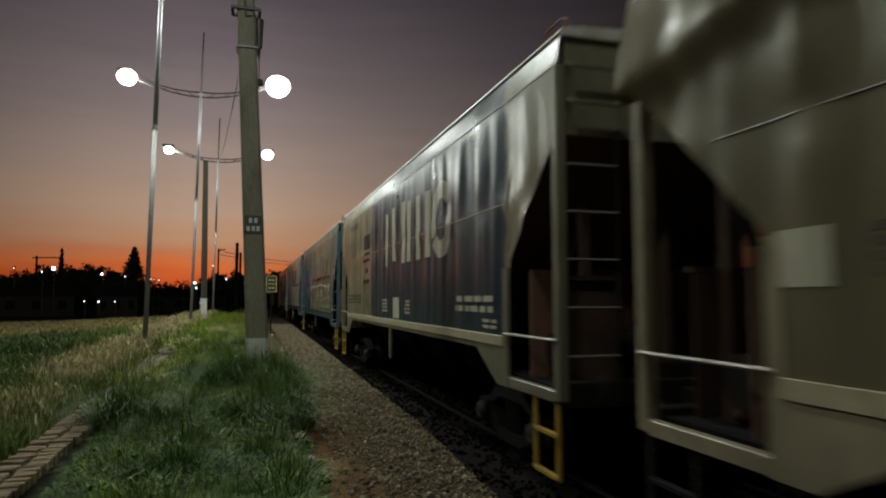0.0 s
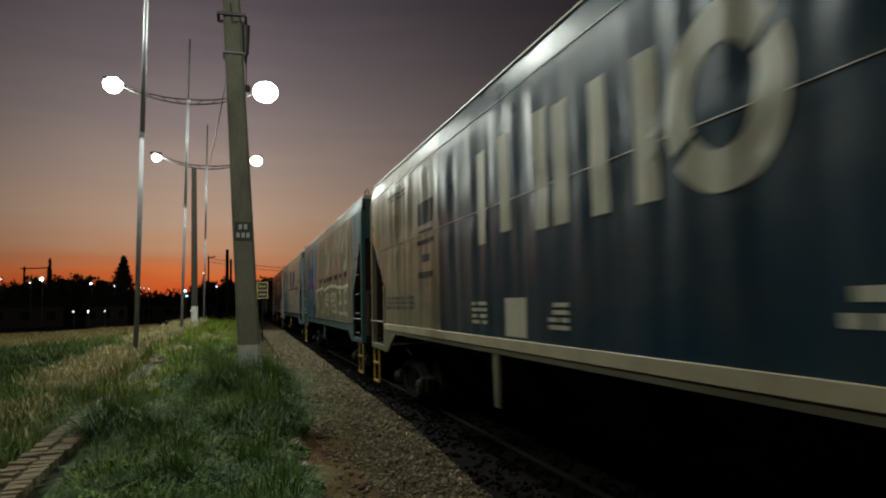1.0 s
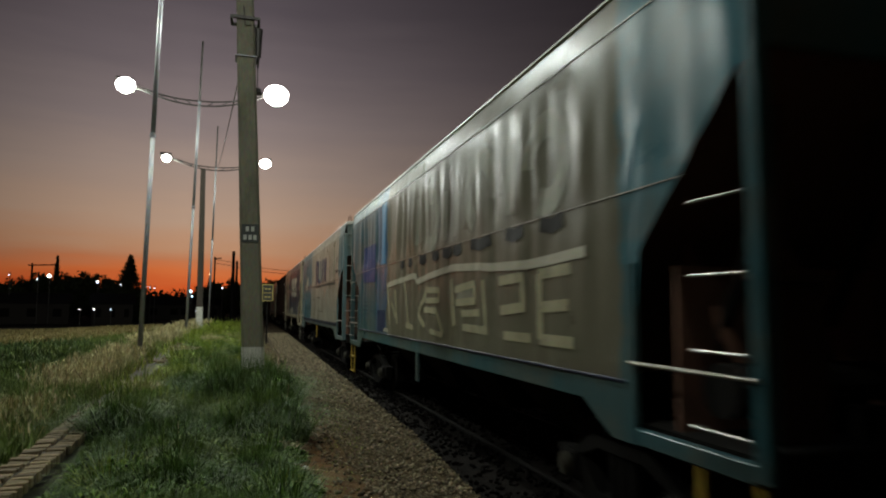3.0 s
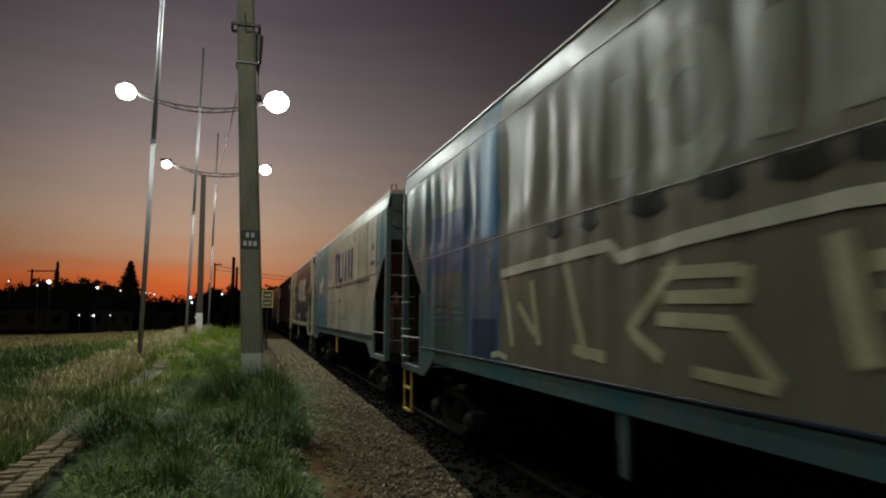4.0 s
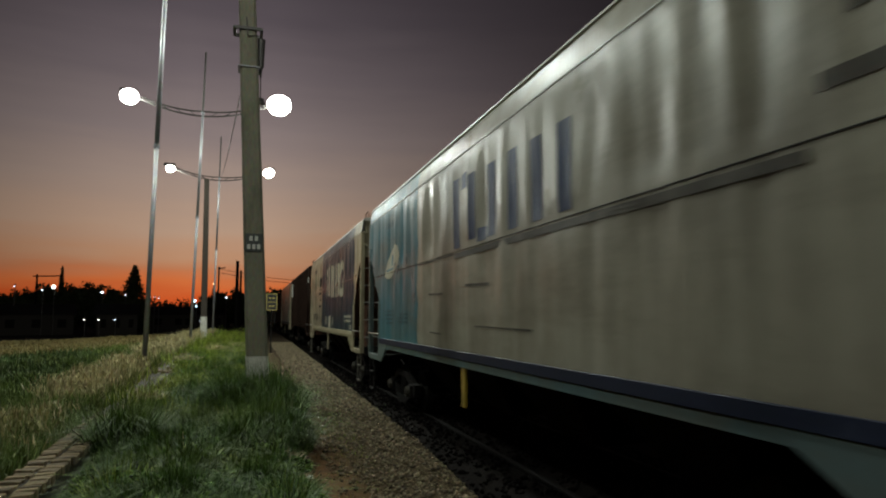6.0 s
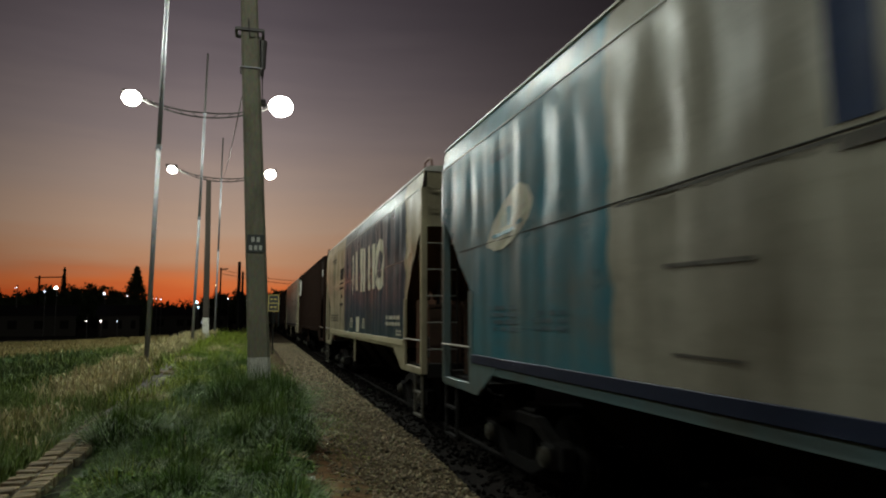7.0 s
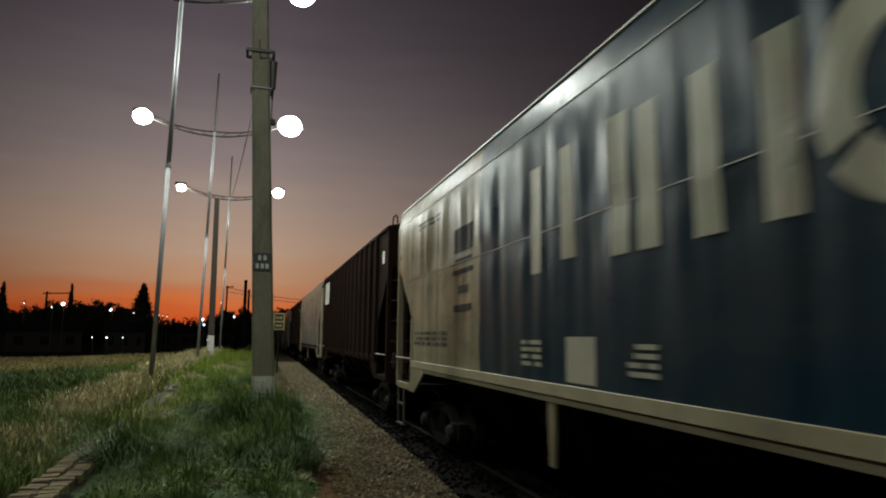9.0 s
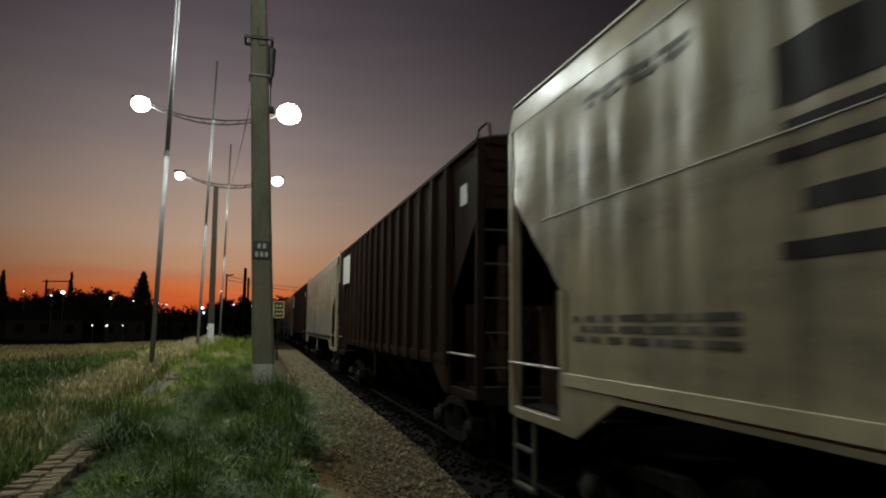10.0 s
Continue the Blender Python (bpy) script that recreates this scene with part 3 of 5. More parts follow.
        box(bm, -SIDE + 0.1, SIDE - 0.1, min(f(0.03), f(0.07)), max(f(0.03), f(0.07)), 3.20, SHEET_TOP, 0.0)
        part("end_wall", bm, frame_paint, w)
        if not side_rungs:
            # bent grab irons on the end wall
            for z in (3.50, 3.86):
                for x in (-SIDE + 0.12, SIDE - 0.67):
                    part("end_grab_iron", pipe(B(), [(x, f(0.03), z + 0.05), (x + 0.02, f(-0.07), z), (x + 0.53, f(-0.07), z), (x + 0.55, f(0.03), z + 0.05)], 0.017, 6), frame_paint, w)
        bm = B()
        beam(bm, (0, f(0.10), 3.22), (0, f(3.0), 0.95), 2 * SIDE - 0.14, 0.02)
        part("slope_sheet", bm, oxide, w, "rust-brown sloping hopper sheet")
        bm = B()
        for x in (-0.95, 0.0, 0.95):
            part("end_column", beam(B(), (x, f(0.42), 0.74), (x, f(0.42), 2.95), 0.09), M["dull_rust"], w)
            part("slope_strut", beam(B(), (x, f(0.48), 0.78), (x, f(1.35), 2.1), 0.07), oxide, w)
            part("slope_strut", beam(B(), (x, f(1.30), 0.80), (x, f(0.50), 2.3), 0.07), M["under"], w)
        if not ribs:
            # the far plate's orange is brightened to stand for lamplight through the gap
            for x in (-0.92, 0.92):
                plate = B()
                box(plate, x - 0.30, x + 0.30, min(f(0.35), f(0.37)), max(f(0.35), f(0.37)), 0.76, 1.78, 0.004)
                part("end_plate", plate, M["lit_primer"] if x > 0 else M["dull_rust"], w, "orange primer end plate, brightened as if lamplit" if x > 0 else "dull rust-brown end plate")
                part("end_plate_flange", box(B(), x - 0.32, x + 0.32, min(f(0.31), f(0.37)), max(f(0.31), f(0.37)), 1.785, 1.83), M["dull_rust"], w)
        box(bm, -SIDE + 0.16, SIDE - 0.16, min(f(1.0), f(1.04)), max(f(1.0), f(1.04)), 0.74, 1.92)
        part("bulkhead", bm, oxide, w, "rust-brown lower bulkhead plate")
        bm = B()
        tube(bm, (-SIDE + 0.3, f(0.75), 1.05), (0.2, f(0.75), 1.05), 0.19, n=14)
        part("air_reservoir", bm, M["under"], w)
        # rail across the opening, ladder on the end, step under the corner
        bm = B()
        tube(bm, (-SIDE - 0.02, f(0.05), 1.20), (-SIDE - 0.02, f(1.34), 1.20), 0.016, n=8)
        part("side_grab_rail", bm, M["rung"], w, "worn bright steel grab rail")
        if s == 0 and not side_rungs:
            for k in range(5):
                bm = B()
                z = 1.05 + k * 0.46
                tube(bm, (-SIDE + 0.08, f(-0.05), z), (-SIDE + 0.62, f(-0.05), z), 0.013, n=8)
                part("ladder_rung", bm, M["dull"] if ribs else M["rung"], w)
            bm = B()
            beam(bm, (-SIDE + 0.63, f(-0.03), 0.62), (-SIDE + 0.63, f(-0.03), 3.25), 0.02, 0.04)
            part("ladder_stile", bm, M["under"], w)
        if side_rungs:
            for k in range(4):
                bm = B()
                z = 0.86 + k * 0.48
                pipe(bm, [(-SIDE - 0.05, f(0.10), z), (-SIDE - 0.05, f(0.58), z)], 0.012, 6)
                pipe(bm, [(-SIDE - 0.05, f(0.56), z), (-SIDE + 0.02, f(0.56), z)], 0.012, 6)
                part("side_rung", bm, M["rung"], w)
        if steps[s]:
            yellow_step(w, min(f(0.1), f(0.62)), max(f(0.1), f(0.62)), -0.12, 0.60, M[steps[s]])
        # coupler and hose
        bm = B()
        box(bm, -0.12, 0.12, min(f(-0.42), f(0.1)), max(f(-0.42), f(0.1)), 0.50, 0.72, 0.02)
        box(bm, -0.2, 0.16, min(f(-0.64), f(-0.40)), max(f(-0.64), f(-0.40)), 0.46, 0.76, 0.05)
        part("coupler", bm, M["under"], w)
        bm = B()
        pipe(bm, [(-0.35, f(0.0), 0.6), (-0.38, f(-0.15), 0.45), (-0.30, f(-0.35), 0.3), (-0.2, f(-0.62), 0.28)], 0.025, 6)
        part("brake_hose", bm, M["under"], w)
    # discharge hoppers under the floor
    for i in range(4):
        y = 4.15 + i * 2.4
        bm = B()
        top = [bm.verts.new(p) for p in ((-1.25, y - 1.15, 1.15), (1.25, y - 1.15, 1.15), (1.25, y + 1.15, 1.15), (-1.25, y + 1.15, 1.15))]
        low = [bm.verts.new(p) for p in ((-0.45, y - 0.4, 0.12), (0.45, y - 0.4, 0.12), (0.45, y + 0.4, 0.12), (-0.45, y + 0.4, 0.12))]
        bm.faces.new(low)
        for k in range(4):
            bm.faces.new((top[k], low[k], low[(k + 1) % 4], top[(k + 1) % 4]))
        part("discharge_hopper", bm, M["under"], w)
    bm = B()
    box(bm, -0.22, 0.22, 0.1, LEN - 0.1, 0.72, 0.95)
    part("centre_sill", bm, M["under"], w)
    # hanging brake lever guide at the middle of the side
    bm = B()
    prism(bm, [(7.93, 0.36), (7.90, 1.0), (8.06, 1.0), (8.03, 0.36)], -SIDE + 0.01, -SIDE + 0.05)
    part("lever_guide", bm, guide or sill, w)
    rolling = []
    for y in (2.15, LEN - 2.15):
        b, wheels = bogie(w, y)
        rolling += wheels
    return w, rolling


def blue_wagon(seed):
    w, rolling = wagon(seed, "grey grain hopper wagon with navy panel and large cream painted bars", M["blue_grey"], M["grey"], M["cream"], M["grey"], seam_z=2.70, steps=("yellow", "yellow"))
    # the company's big mark, as plain uprights and a ring
    wd = 0.27
    shapes = []
    for u, z0, z1 in ((8.27, 2.28, 3.42), (7.52, 2.36, 3.46), (6.56, 2.28, 3.46), (6.16, 2.28, 3.42), (5.50, 2.28, 3.42), (4.84, 2.28, 3.40)):
        shapes.append(stroke(B(), seed, [(u, z0), (u, (z0 + z1) / 2), (u, z1)], wd))
    shapes.append(stroke(B(), seed, arc(4.06, 2.83, 0.42, 0.47, -30, 142, 18), wd))
    shapes.append(stroke(B(), seed, arc(4.06, 2.83, 0.42, 0.47, 152, 322, 18), wd))
    for bm in shapes:
        part("side_mark", bm, M["letter"], w, "large cream painted shape")
    bm = B()
    patch(bm, seed, 7.05, 7.6, 1.20, 1.62)
    part("data_panel", bm, M["letter"], w, "cream painted data panel")
    bm = B()
    bars(bm, seed, 8.15, 8.65, 1.30, 1.60, 4, 1)
    bars(bm, seed, 6.1, 6.5, 1.30, 1.58, 4, 2)
    bars(bm, seed, 1.75, 3.3, 1.40, 1.66, 2, 3)
    bars(bm, seed, 1.65, 2.15, 1.22, 1.36, 2, 4)
    tagged(part("stencil_block", bm, M["letter"], w), kind="stuff")
    for u0, u1, z0, z1 in ((10.45, 11.35, 2.85, 3.22), (10.45, 11.3, 2.70, 2.76), (10.4, 11.4, 2.53, 2.60), (10.6, 11.2, 2.24, 2.36), (10.45, 11.35, 1.98, 2.08)):
        part("black_mark", patch(B(), seed, u0, u1, z0, z1), M["black_mark"], w, "black stencilled mark")
    bm = B()
    bars(bm, seed, 12.1, 13.6, 3.52, 3.68, 2, 5)
    bars(bm, seed, 11.7, 13.9, 1.45, 1.72, 3, 6)
    tagged(part("stencil_block", bm, M["faint_mark"], w, "faint black stencilled writing"), kind="stuff")
    return w, rolling


def graffiti_wagon(seed):
    w, rolling = wagon(seed, "teal grain hopper wagon covered in silver graffiti", M["graffiti"], M["teal_frame"], M["navy_band"], M["teal_frame"], seam_z=2.51, side_rungs=True, foot=1.065, band_low=1.04, flange_low=0.85)
    # sprayed letters that nobody can read: plain strokes
    shapes = (
        (0.11, [(10.40, 2.02), (10.12, 1.26)]), (0.10, [(9.95, 1.72), (9.55, 1.42)]), (0.10, [(9.60, 1.95), (9.45, 1.30)]),
        (0.11, [(8.89, 2.08), (8.60, 1.45), (8.52, 1.22)]), (0.10, [(8.75, 1.30), (8.20, 1.26)]),
        (0.09, [(7.42, 1.90), (6.64, 1.88)]), (0.09, [(7.40, 1.73), (6.60, 1.72), (6.60, 1.90)]),
        (0.10, [(7.24, 1.97), (7.84, 1.50), (7.45, 1.30)]), (0.10, [(7.50, 1.58), (6.74, 1.56), (6.37, 1.22)]), (0.08, [(7.1, 1.24), (6.40, 1.20)]),
        (0.16, [(5.96, 2.02), (5.90, 1.70), (5.82, 1.36)]),
        (0.10, [(5.78, 1.86), (4.97, 1.92), (4.94, 1.70), (5.74, 1.68)]),
        (0.09, [(5.46, 1.53), (4.76, 1.55)]), (0.10, [(5.40, 1.35), (4.44, 1.33)]), (0.10, [(4.62, 1.95), (4.50, 1.36)]),
        (0.11, [(4.10, 1.92), (3.40, 1.94), (3.36, 1.62), (4.05, 1.58)]), (0.10, [(3.95, 1.30), (3.20, 1.30)]),
        (0.11, [(3.0, 1.95), (2.3, 1.97)]), (0.11, [(2.95, 1.62), (2.35, 1.64)]), (0.11, [(2.98, 1.30), (2.25, 1.30)]), (0.12, [(3.0, 1.95), (2.98, 1.30)]))
    for k, (wd, line) in enumerate(shapes):
        part("sprayed_stroke", stroke(B(), seed, line, wd, 0.006 + 0.001 * (k % 4)), M["faded_mark"], w, "faded pale sprayed stroke")
    part("sprayed_fill", patch(B(), seed, 5.02, 5.68, 1.73, 1.86, 0.005), M["silver_mark"], w, "silver sprayed fill")
    outline = [(10.46, 2.07), (9.3, 2.12), (8.1, 2.17), (7.97, 2.05), (7.17, 2.12), (5.9, 2.18), (4.75, 2.13), (4.4, 2.10), (3.3, 2.06), (2.0, 2.10)]
    part("sprayed_outline", stroke(B(), seed, outline, 0.10, 0.011), M["white_mark"], w, "pale sprayed outline")
    # silver shapes over the seam, with black drips below them
    for wd, line in ((0.26, [(7.95, 2.7), (7.9, 3.5)]), (0.26, arc(7.1, 3.02, 0.36, 0.40, 20, 330, 20)), (0.28, [(6.35, 2.62), (6.3, 3.35)]), (0.28, [(5.75, 2.62), (5.72, 3.45)]), (0.30, arc(4.75, 3.08, 0.46, 0.42, -60, 200, 20)), (0.30, [(3.7, 2.65), (3.65, 3.5)]), (0.28, arc(2.8, 3.05, 0.38, 0.40, 0, 300, 20))):
        part("silver_shape", stroke(B(), seed, line, wd, 0.006), M["silver_mark"], w, "silver sprayed shape")
    for u, wd in ((9.1, 0.3), (8.42, 0.25), (7.59, 0.42), (6.80, 0.35), (6.17, 0.42), (5.68, 0.36), (4.72, 0.75), (3.6, 0.5), (2.7, 0.5)):
        part("black_drip", stroke(B(), seed, [(u - wd / 2, 2.44), (u, 2.40), (u + wd / 2, 2.45)], 0.15), M["black_mark"], w, "black sprayed blotch")
    part("blue_patch", patch(B(), seed, 11.8, 13.6, 2.20, 3.08, slant=0.03), M["purple_mark"], w, "dark blue sprayed patch")
    part("blue_patch", patch(B(), seed, 10.65, 11.5, 1.09, 1.55), M["blue_mark"], w, "blue sprayed patch")
    part("blue_patch", patch(B(), seed, 10.62, 11.2, 2.55, 3.9), M["sky_mark"], w, "light blue sprayed patch")
    bm = B()
    bars(bm, seed, 12.6, 13.6, 1.40, 1.80, 4, 21)
    bars(bm, seed, 11.9, 12.4, 1.48, 1.78, 3, 22)
    tagged(part("stencil_block", bm, M["teal_mark"], w, "faint dark stencilled writing"), kind="stuff")
    part("white_splash", stroke(B(), seed, [(10.8, 1.12), (10.55, 1.16), (10.3, 1.12)], 0.07), M["white_mark"], w)
    return w, rolling


def pale_wagon(seed):
    w, rolling = wagon(seed, "pale grey grain hopper wagon with cyan ends and faded marks", M["pale"], M["cyan_frame"], M["navy_band"], M["cyan_frame"], seam_z=2.52, seam_mat=M["black_mark"], steps=(None, "under"), foot=1.115, band_low=1.0, flange_low=0.90, guide=M["yellow"])
    # a leaf-like oval, pointed at its foot, with upright bars in it
    leaf = ((13.46, 2.47, 2.51), (13.2, 2.40, 2.76), (12.95, 2.40, 2.95), (12.65, 2.46, 3.06), (12.35, 2.56, 3.08), (12.16, 2.66, 3.01), (12.05, 2.78, 2.86))
    part("side_mark", decal(B(), seed, [[(u, a + (b - a) * k / 4) for k in range(5)] for u, a, b in leaf]), M["letter"], w, "cream oval mark")
    for a, z in ((12.98, 2.80), (12.76, 2.88), (12.54, 2.92)):
        part("mark_bar", stroke(B(), seed, [(a, 2.66), (a, z)], 0.13, 0.011), M["cyan_mark"], w)
    part("mark_bar", stroke(B(), seed, [(13.25, 2.57), (12.7, 2.59), (12.3, 2.66)], 0.05, 0.011), M["cyan_mark"], w)
    for u0, u1, z0, z1 in ((8.03, 8.32, 2.56, 3.56), (7.66, 7.92, 3.36, 3.58), (7.36, 7.62, 2.62, 3.52), (6.98, 7.30, 2.56, 2.74), (6.66, 6.93, 2.58, 3.50), (5.95, 6.22, 2.58, 3.50), (5.30, 5.56, 2.58, 3.46), (4.65, 4.91, 2.58, 3.46)):
        part("side_bar", patch(B(), seed, u0, u1, z0, z1), M["blue_mark"], w, "dark blue faded painted bar")
    bm = B()
    bars(bm, seed, 12.55, 13.4, 1.42, 1.75, 4, 9)
    bars(bm, seed, 11.3, 12.1, 1.45, 1.68, 3, 12)
    bars(bm, seed, 12.5, 13.3, 3.45, 3.65, 1, 10)
    tagged(part("stencil_block", bm, M["teal_mark"], w, "faint dark stencilled writing"), kind="stuff")
    for line, wd in (([(2.0, 2.44), (5.0, 2.455), (8.3, 2.46)], 0.075), ([(8.3, 2.49), (10.4, 2.49)], 0.02), ([(8.89, 1.94), (9.81, 1.96)], 0.03), ([(9.0, 1.33), (9.73, 1.34)], 0.022), ([(6.9, 2.0), (7.8, 2.02)], 0.035), ([(5.6, 1.45), (7.4, 1.47)], 0.02)):
        part("scrape", stroke(B(), seed, line, wd), M["faint_mark"], w, "long dark scrape")
    for u0, u1, z0, z1 in ((1.35, 1.9, 2.75, 2.85), (1.45, 1.7, 3.1, 3.25)):
        part("dark_smudge", patch(B(), seed, u0, u1, z0, z1), M["faint_mark"], w)
    return w, rolling


def brown_wagon(seed):
    w, rolling = wagon(seed, "dark oxide-brown ribbed grain hopper wagon", M["brown"], M["brown"], M["brown"], M["brown"], ribs=True, steps=(None, None), oxide=M["brown"])
    bm = B()
    prism(bm, [(12.6, 2.95), (12.6, 3.85), (14.2, 3.85), (14.2, 2.95)], -SIDE - 0.066, -SIDE - 0.061)
    part("white_panel", bm, M["mark"], w, "white painted panel")
    bm = B()
    prism(bm, [(0.55, 3.35), (0.55, 3.65), (0.85, 3.65), (0.85, 3.35)], -SIDE + 0.010, -SIDE + 0.016)
    part("white_panel", bm, M["mark"], w, "white painted panel")
    return w, rolling


def plain_wagon(seed, label, paint, band):
    return wagon(seed, label, paint, M["grey"], band, M["grey"], seam_z=2.6, steps=("under", "under"))


SPEED = 6.47
FRONTS = {0: -11.13, 1: 5.68, 2: 22.46, 3: 39.54, 4: 56.34, 5: 73.0, 6: 89.9, 7: 106.7, 8: 123.5, 9: 140.3, 10: 157.1, 11: 173.9}
TRAIN = {}


def train():
    TRAIN[1] = blue_wagon(1)
    TRAIN[2] = graffiti_wagon(2)
    TRAIN[3] = pale_wagon(3)
    TRAIN[5] = brown_wagon(5)
    TRAIN[0] = plain_wagon(7, "tan-grey grain hopper wagon with a cream sill", M["tan"], M["cream"])
    part("data_panel", patch(B(), 7, 13.72, 14.10, 1.66, 1.97), M["letter"], TRAIN[0][0], "cream painted data panel")
    bm = B()
    bars(bm, 7, 12.3, 13.5, 1.70, 1.98, 4, 14)
    tagged(part("stencil_block", bm, M["faint_mark"], TRAIN[0][0], "faint dark stencilled writing"), kind="stuff")
    TRAIN[6] = plain_wagon(9, "pale grey grain hopper wagon with a navy sill", M["pale_all"], M["navy_band"])

    def again(i, of):
        ob = copy_thing(TRAIN[of][0], Matrix())
        TRAIN[i] = (ob, [o for o in ob.children_recursive if o.name.startswith("wheelset")])

    for i, of in ((4, 1), (7, 5), (8, 3), (9, 2), (10, 6), (11, 1)):
        again(i, of)
    # the fourth wagon's steps are dull with grease, the first one's grey paint is dusty

    def repaint(ob, material, label=""):
        ob.material_slots[0].link = "OBJECT"
        ob.material_slots[0].material = material
        tagged(ob, label)

    for o in TRAIN[4][0].children:
        if o.name.startswith("step"):
            repaint(o, M["dull"], "greasy dull shunter's step")
    for o in TRAIN[1][0].children:
        if o.name.startswith(("side_sheet", "far_side_sheet")):
            repaint(o, M["blue_dusty"])
        elif o.active_material == M["grey"]:
            repaint(o, M["grey_dusty"])
    tagged(TRAIN[1][0], "dusty grey grain hopper wagon with navy panel and cream painted bars")


train()

# ---- poles and lamps ----


def lamp_post(y, x, lean, reach, glass, group="lamp posts along the track"):
    p = thing("lamp_post", "tall galvanised lamp post with two bowed arms, lit", "street lamp", group, (x, y, 0))
    zb = ground_z(x, y) - 0.1
    bm = B()
    tube(bm, (0, 0, zb), (lean * 0.45, 0, 5.6), 0.056, 0.052, 14)
    tube(bm, (lean * 0.45, 0, 5.6), (lean * 0.8, 0, 9.9), 0.054, 0.05, 14)
    part("post", bm, M["galv"], p, smooth=True)
    bm = B()
    tube(bm, (lean * 0.8, 0, 9.9), (lean, 0, 12.5), 0.045, 0.04, 10)
    part("top_mast", bm, M["dark_steel"], p, "dark thin mast above the arms")
    bm = B()
    for z in (5.6, 9.9):
        tube(bm, (lean * 0.45 if z < 6 else lean * 0.8, 0, z - 0.05), (lean * 0.45 if z < 6 else lean * 0.8, 0, z + 0.05), 0.07, n=14)
    part("collar", bm, M["galv"], p)
    cx = lean * 0.8
    for s in (-1, 1):
        bm = B()
        n = 10
        ext = reach if s > 0 else 0.0
        lo = [(cx + s * (2.6 + ext) * i / n, 0, 9.78 + (0.62 + 0.6 * ext) * (i / n) ** 2) for i in range(n + 1)]
        hi = [(q[0], 0, q[2] + 0.20 * (1 - 0.6 * i / n)) for i, q in enumerate(lo)]
        pipe(bm, lo, 0.032, 8)
        pipe(bm, hi, 0.032, 8)
        for i in range(1, n, 2):
            tube(bm, lo[i], hi[i + 1 if i < n else i], 0.02, n=6)
        part("arm", bm, M["dark_steel"], p, "bowed trussed arm")
        bm = B()
        hx = cx + s * (2.78 + ext)
        hz = 0.6 * ext
        tube(bm, (hx - s * 0.25, 0, 10.5 + hz), (hx + s * 0.35, 0, 10.58 + hz), 0.17, 0.12, 14)
        part("lamp_head", bm, M["dark_steel"], p)
        # globe radius is enlarged, with the lamp's glare put into its size
        bm = B()
        bmesh.ops.create_uvsphere(bm, u_segments=20, v_segments=12, radius=glass[0] if s < 0 else glass[1], matrix=Matrix.Translation((hx, 0, 10.36 + hz)) @ Matrix.Diagonal((1, 1, 0.85, 1)))
        part("lamp_glass", bm, M["lamp"], p, "glowing white lamp glass, enlarged by its glare", smooth=True)
        light = bpy.data.lights.new("street_light", "POINT")
        light.energy = LAMP_WATTS * glass[2]
        light.color = (0.91, 1.0, 0.91)
        light.shadow_soft_size = 0.25
        lo_ = new("street_light", light)
        lo_.location = (x + hx, y, 9.9)
    return p


LAMP_WATTS = 860.0
for y, x, lean, reach, glass in ((3.2, -2.32, 0.15, 0.0, (0.36, 0.36, 0.62)), (16.4, -2.32, 0.15, 0.1, (0.36, 0.36, 1.55)), (27.9, -2.30, 0.20, 0.25, (0.36, 0.50, 1.0)), (41.2, -2.18, 0.12, 0.08, (0.26, 0.34, 1.0))):
    lamp_post(y, x, lean, reach, glass)


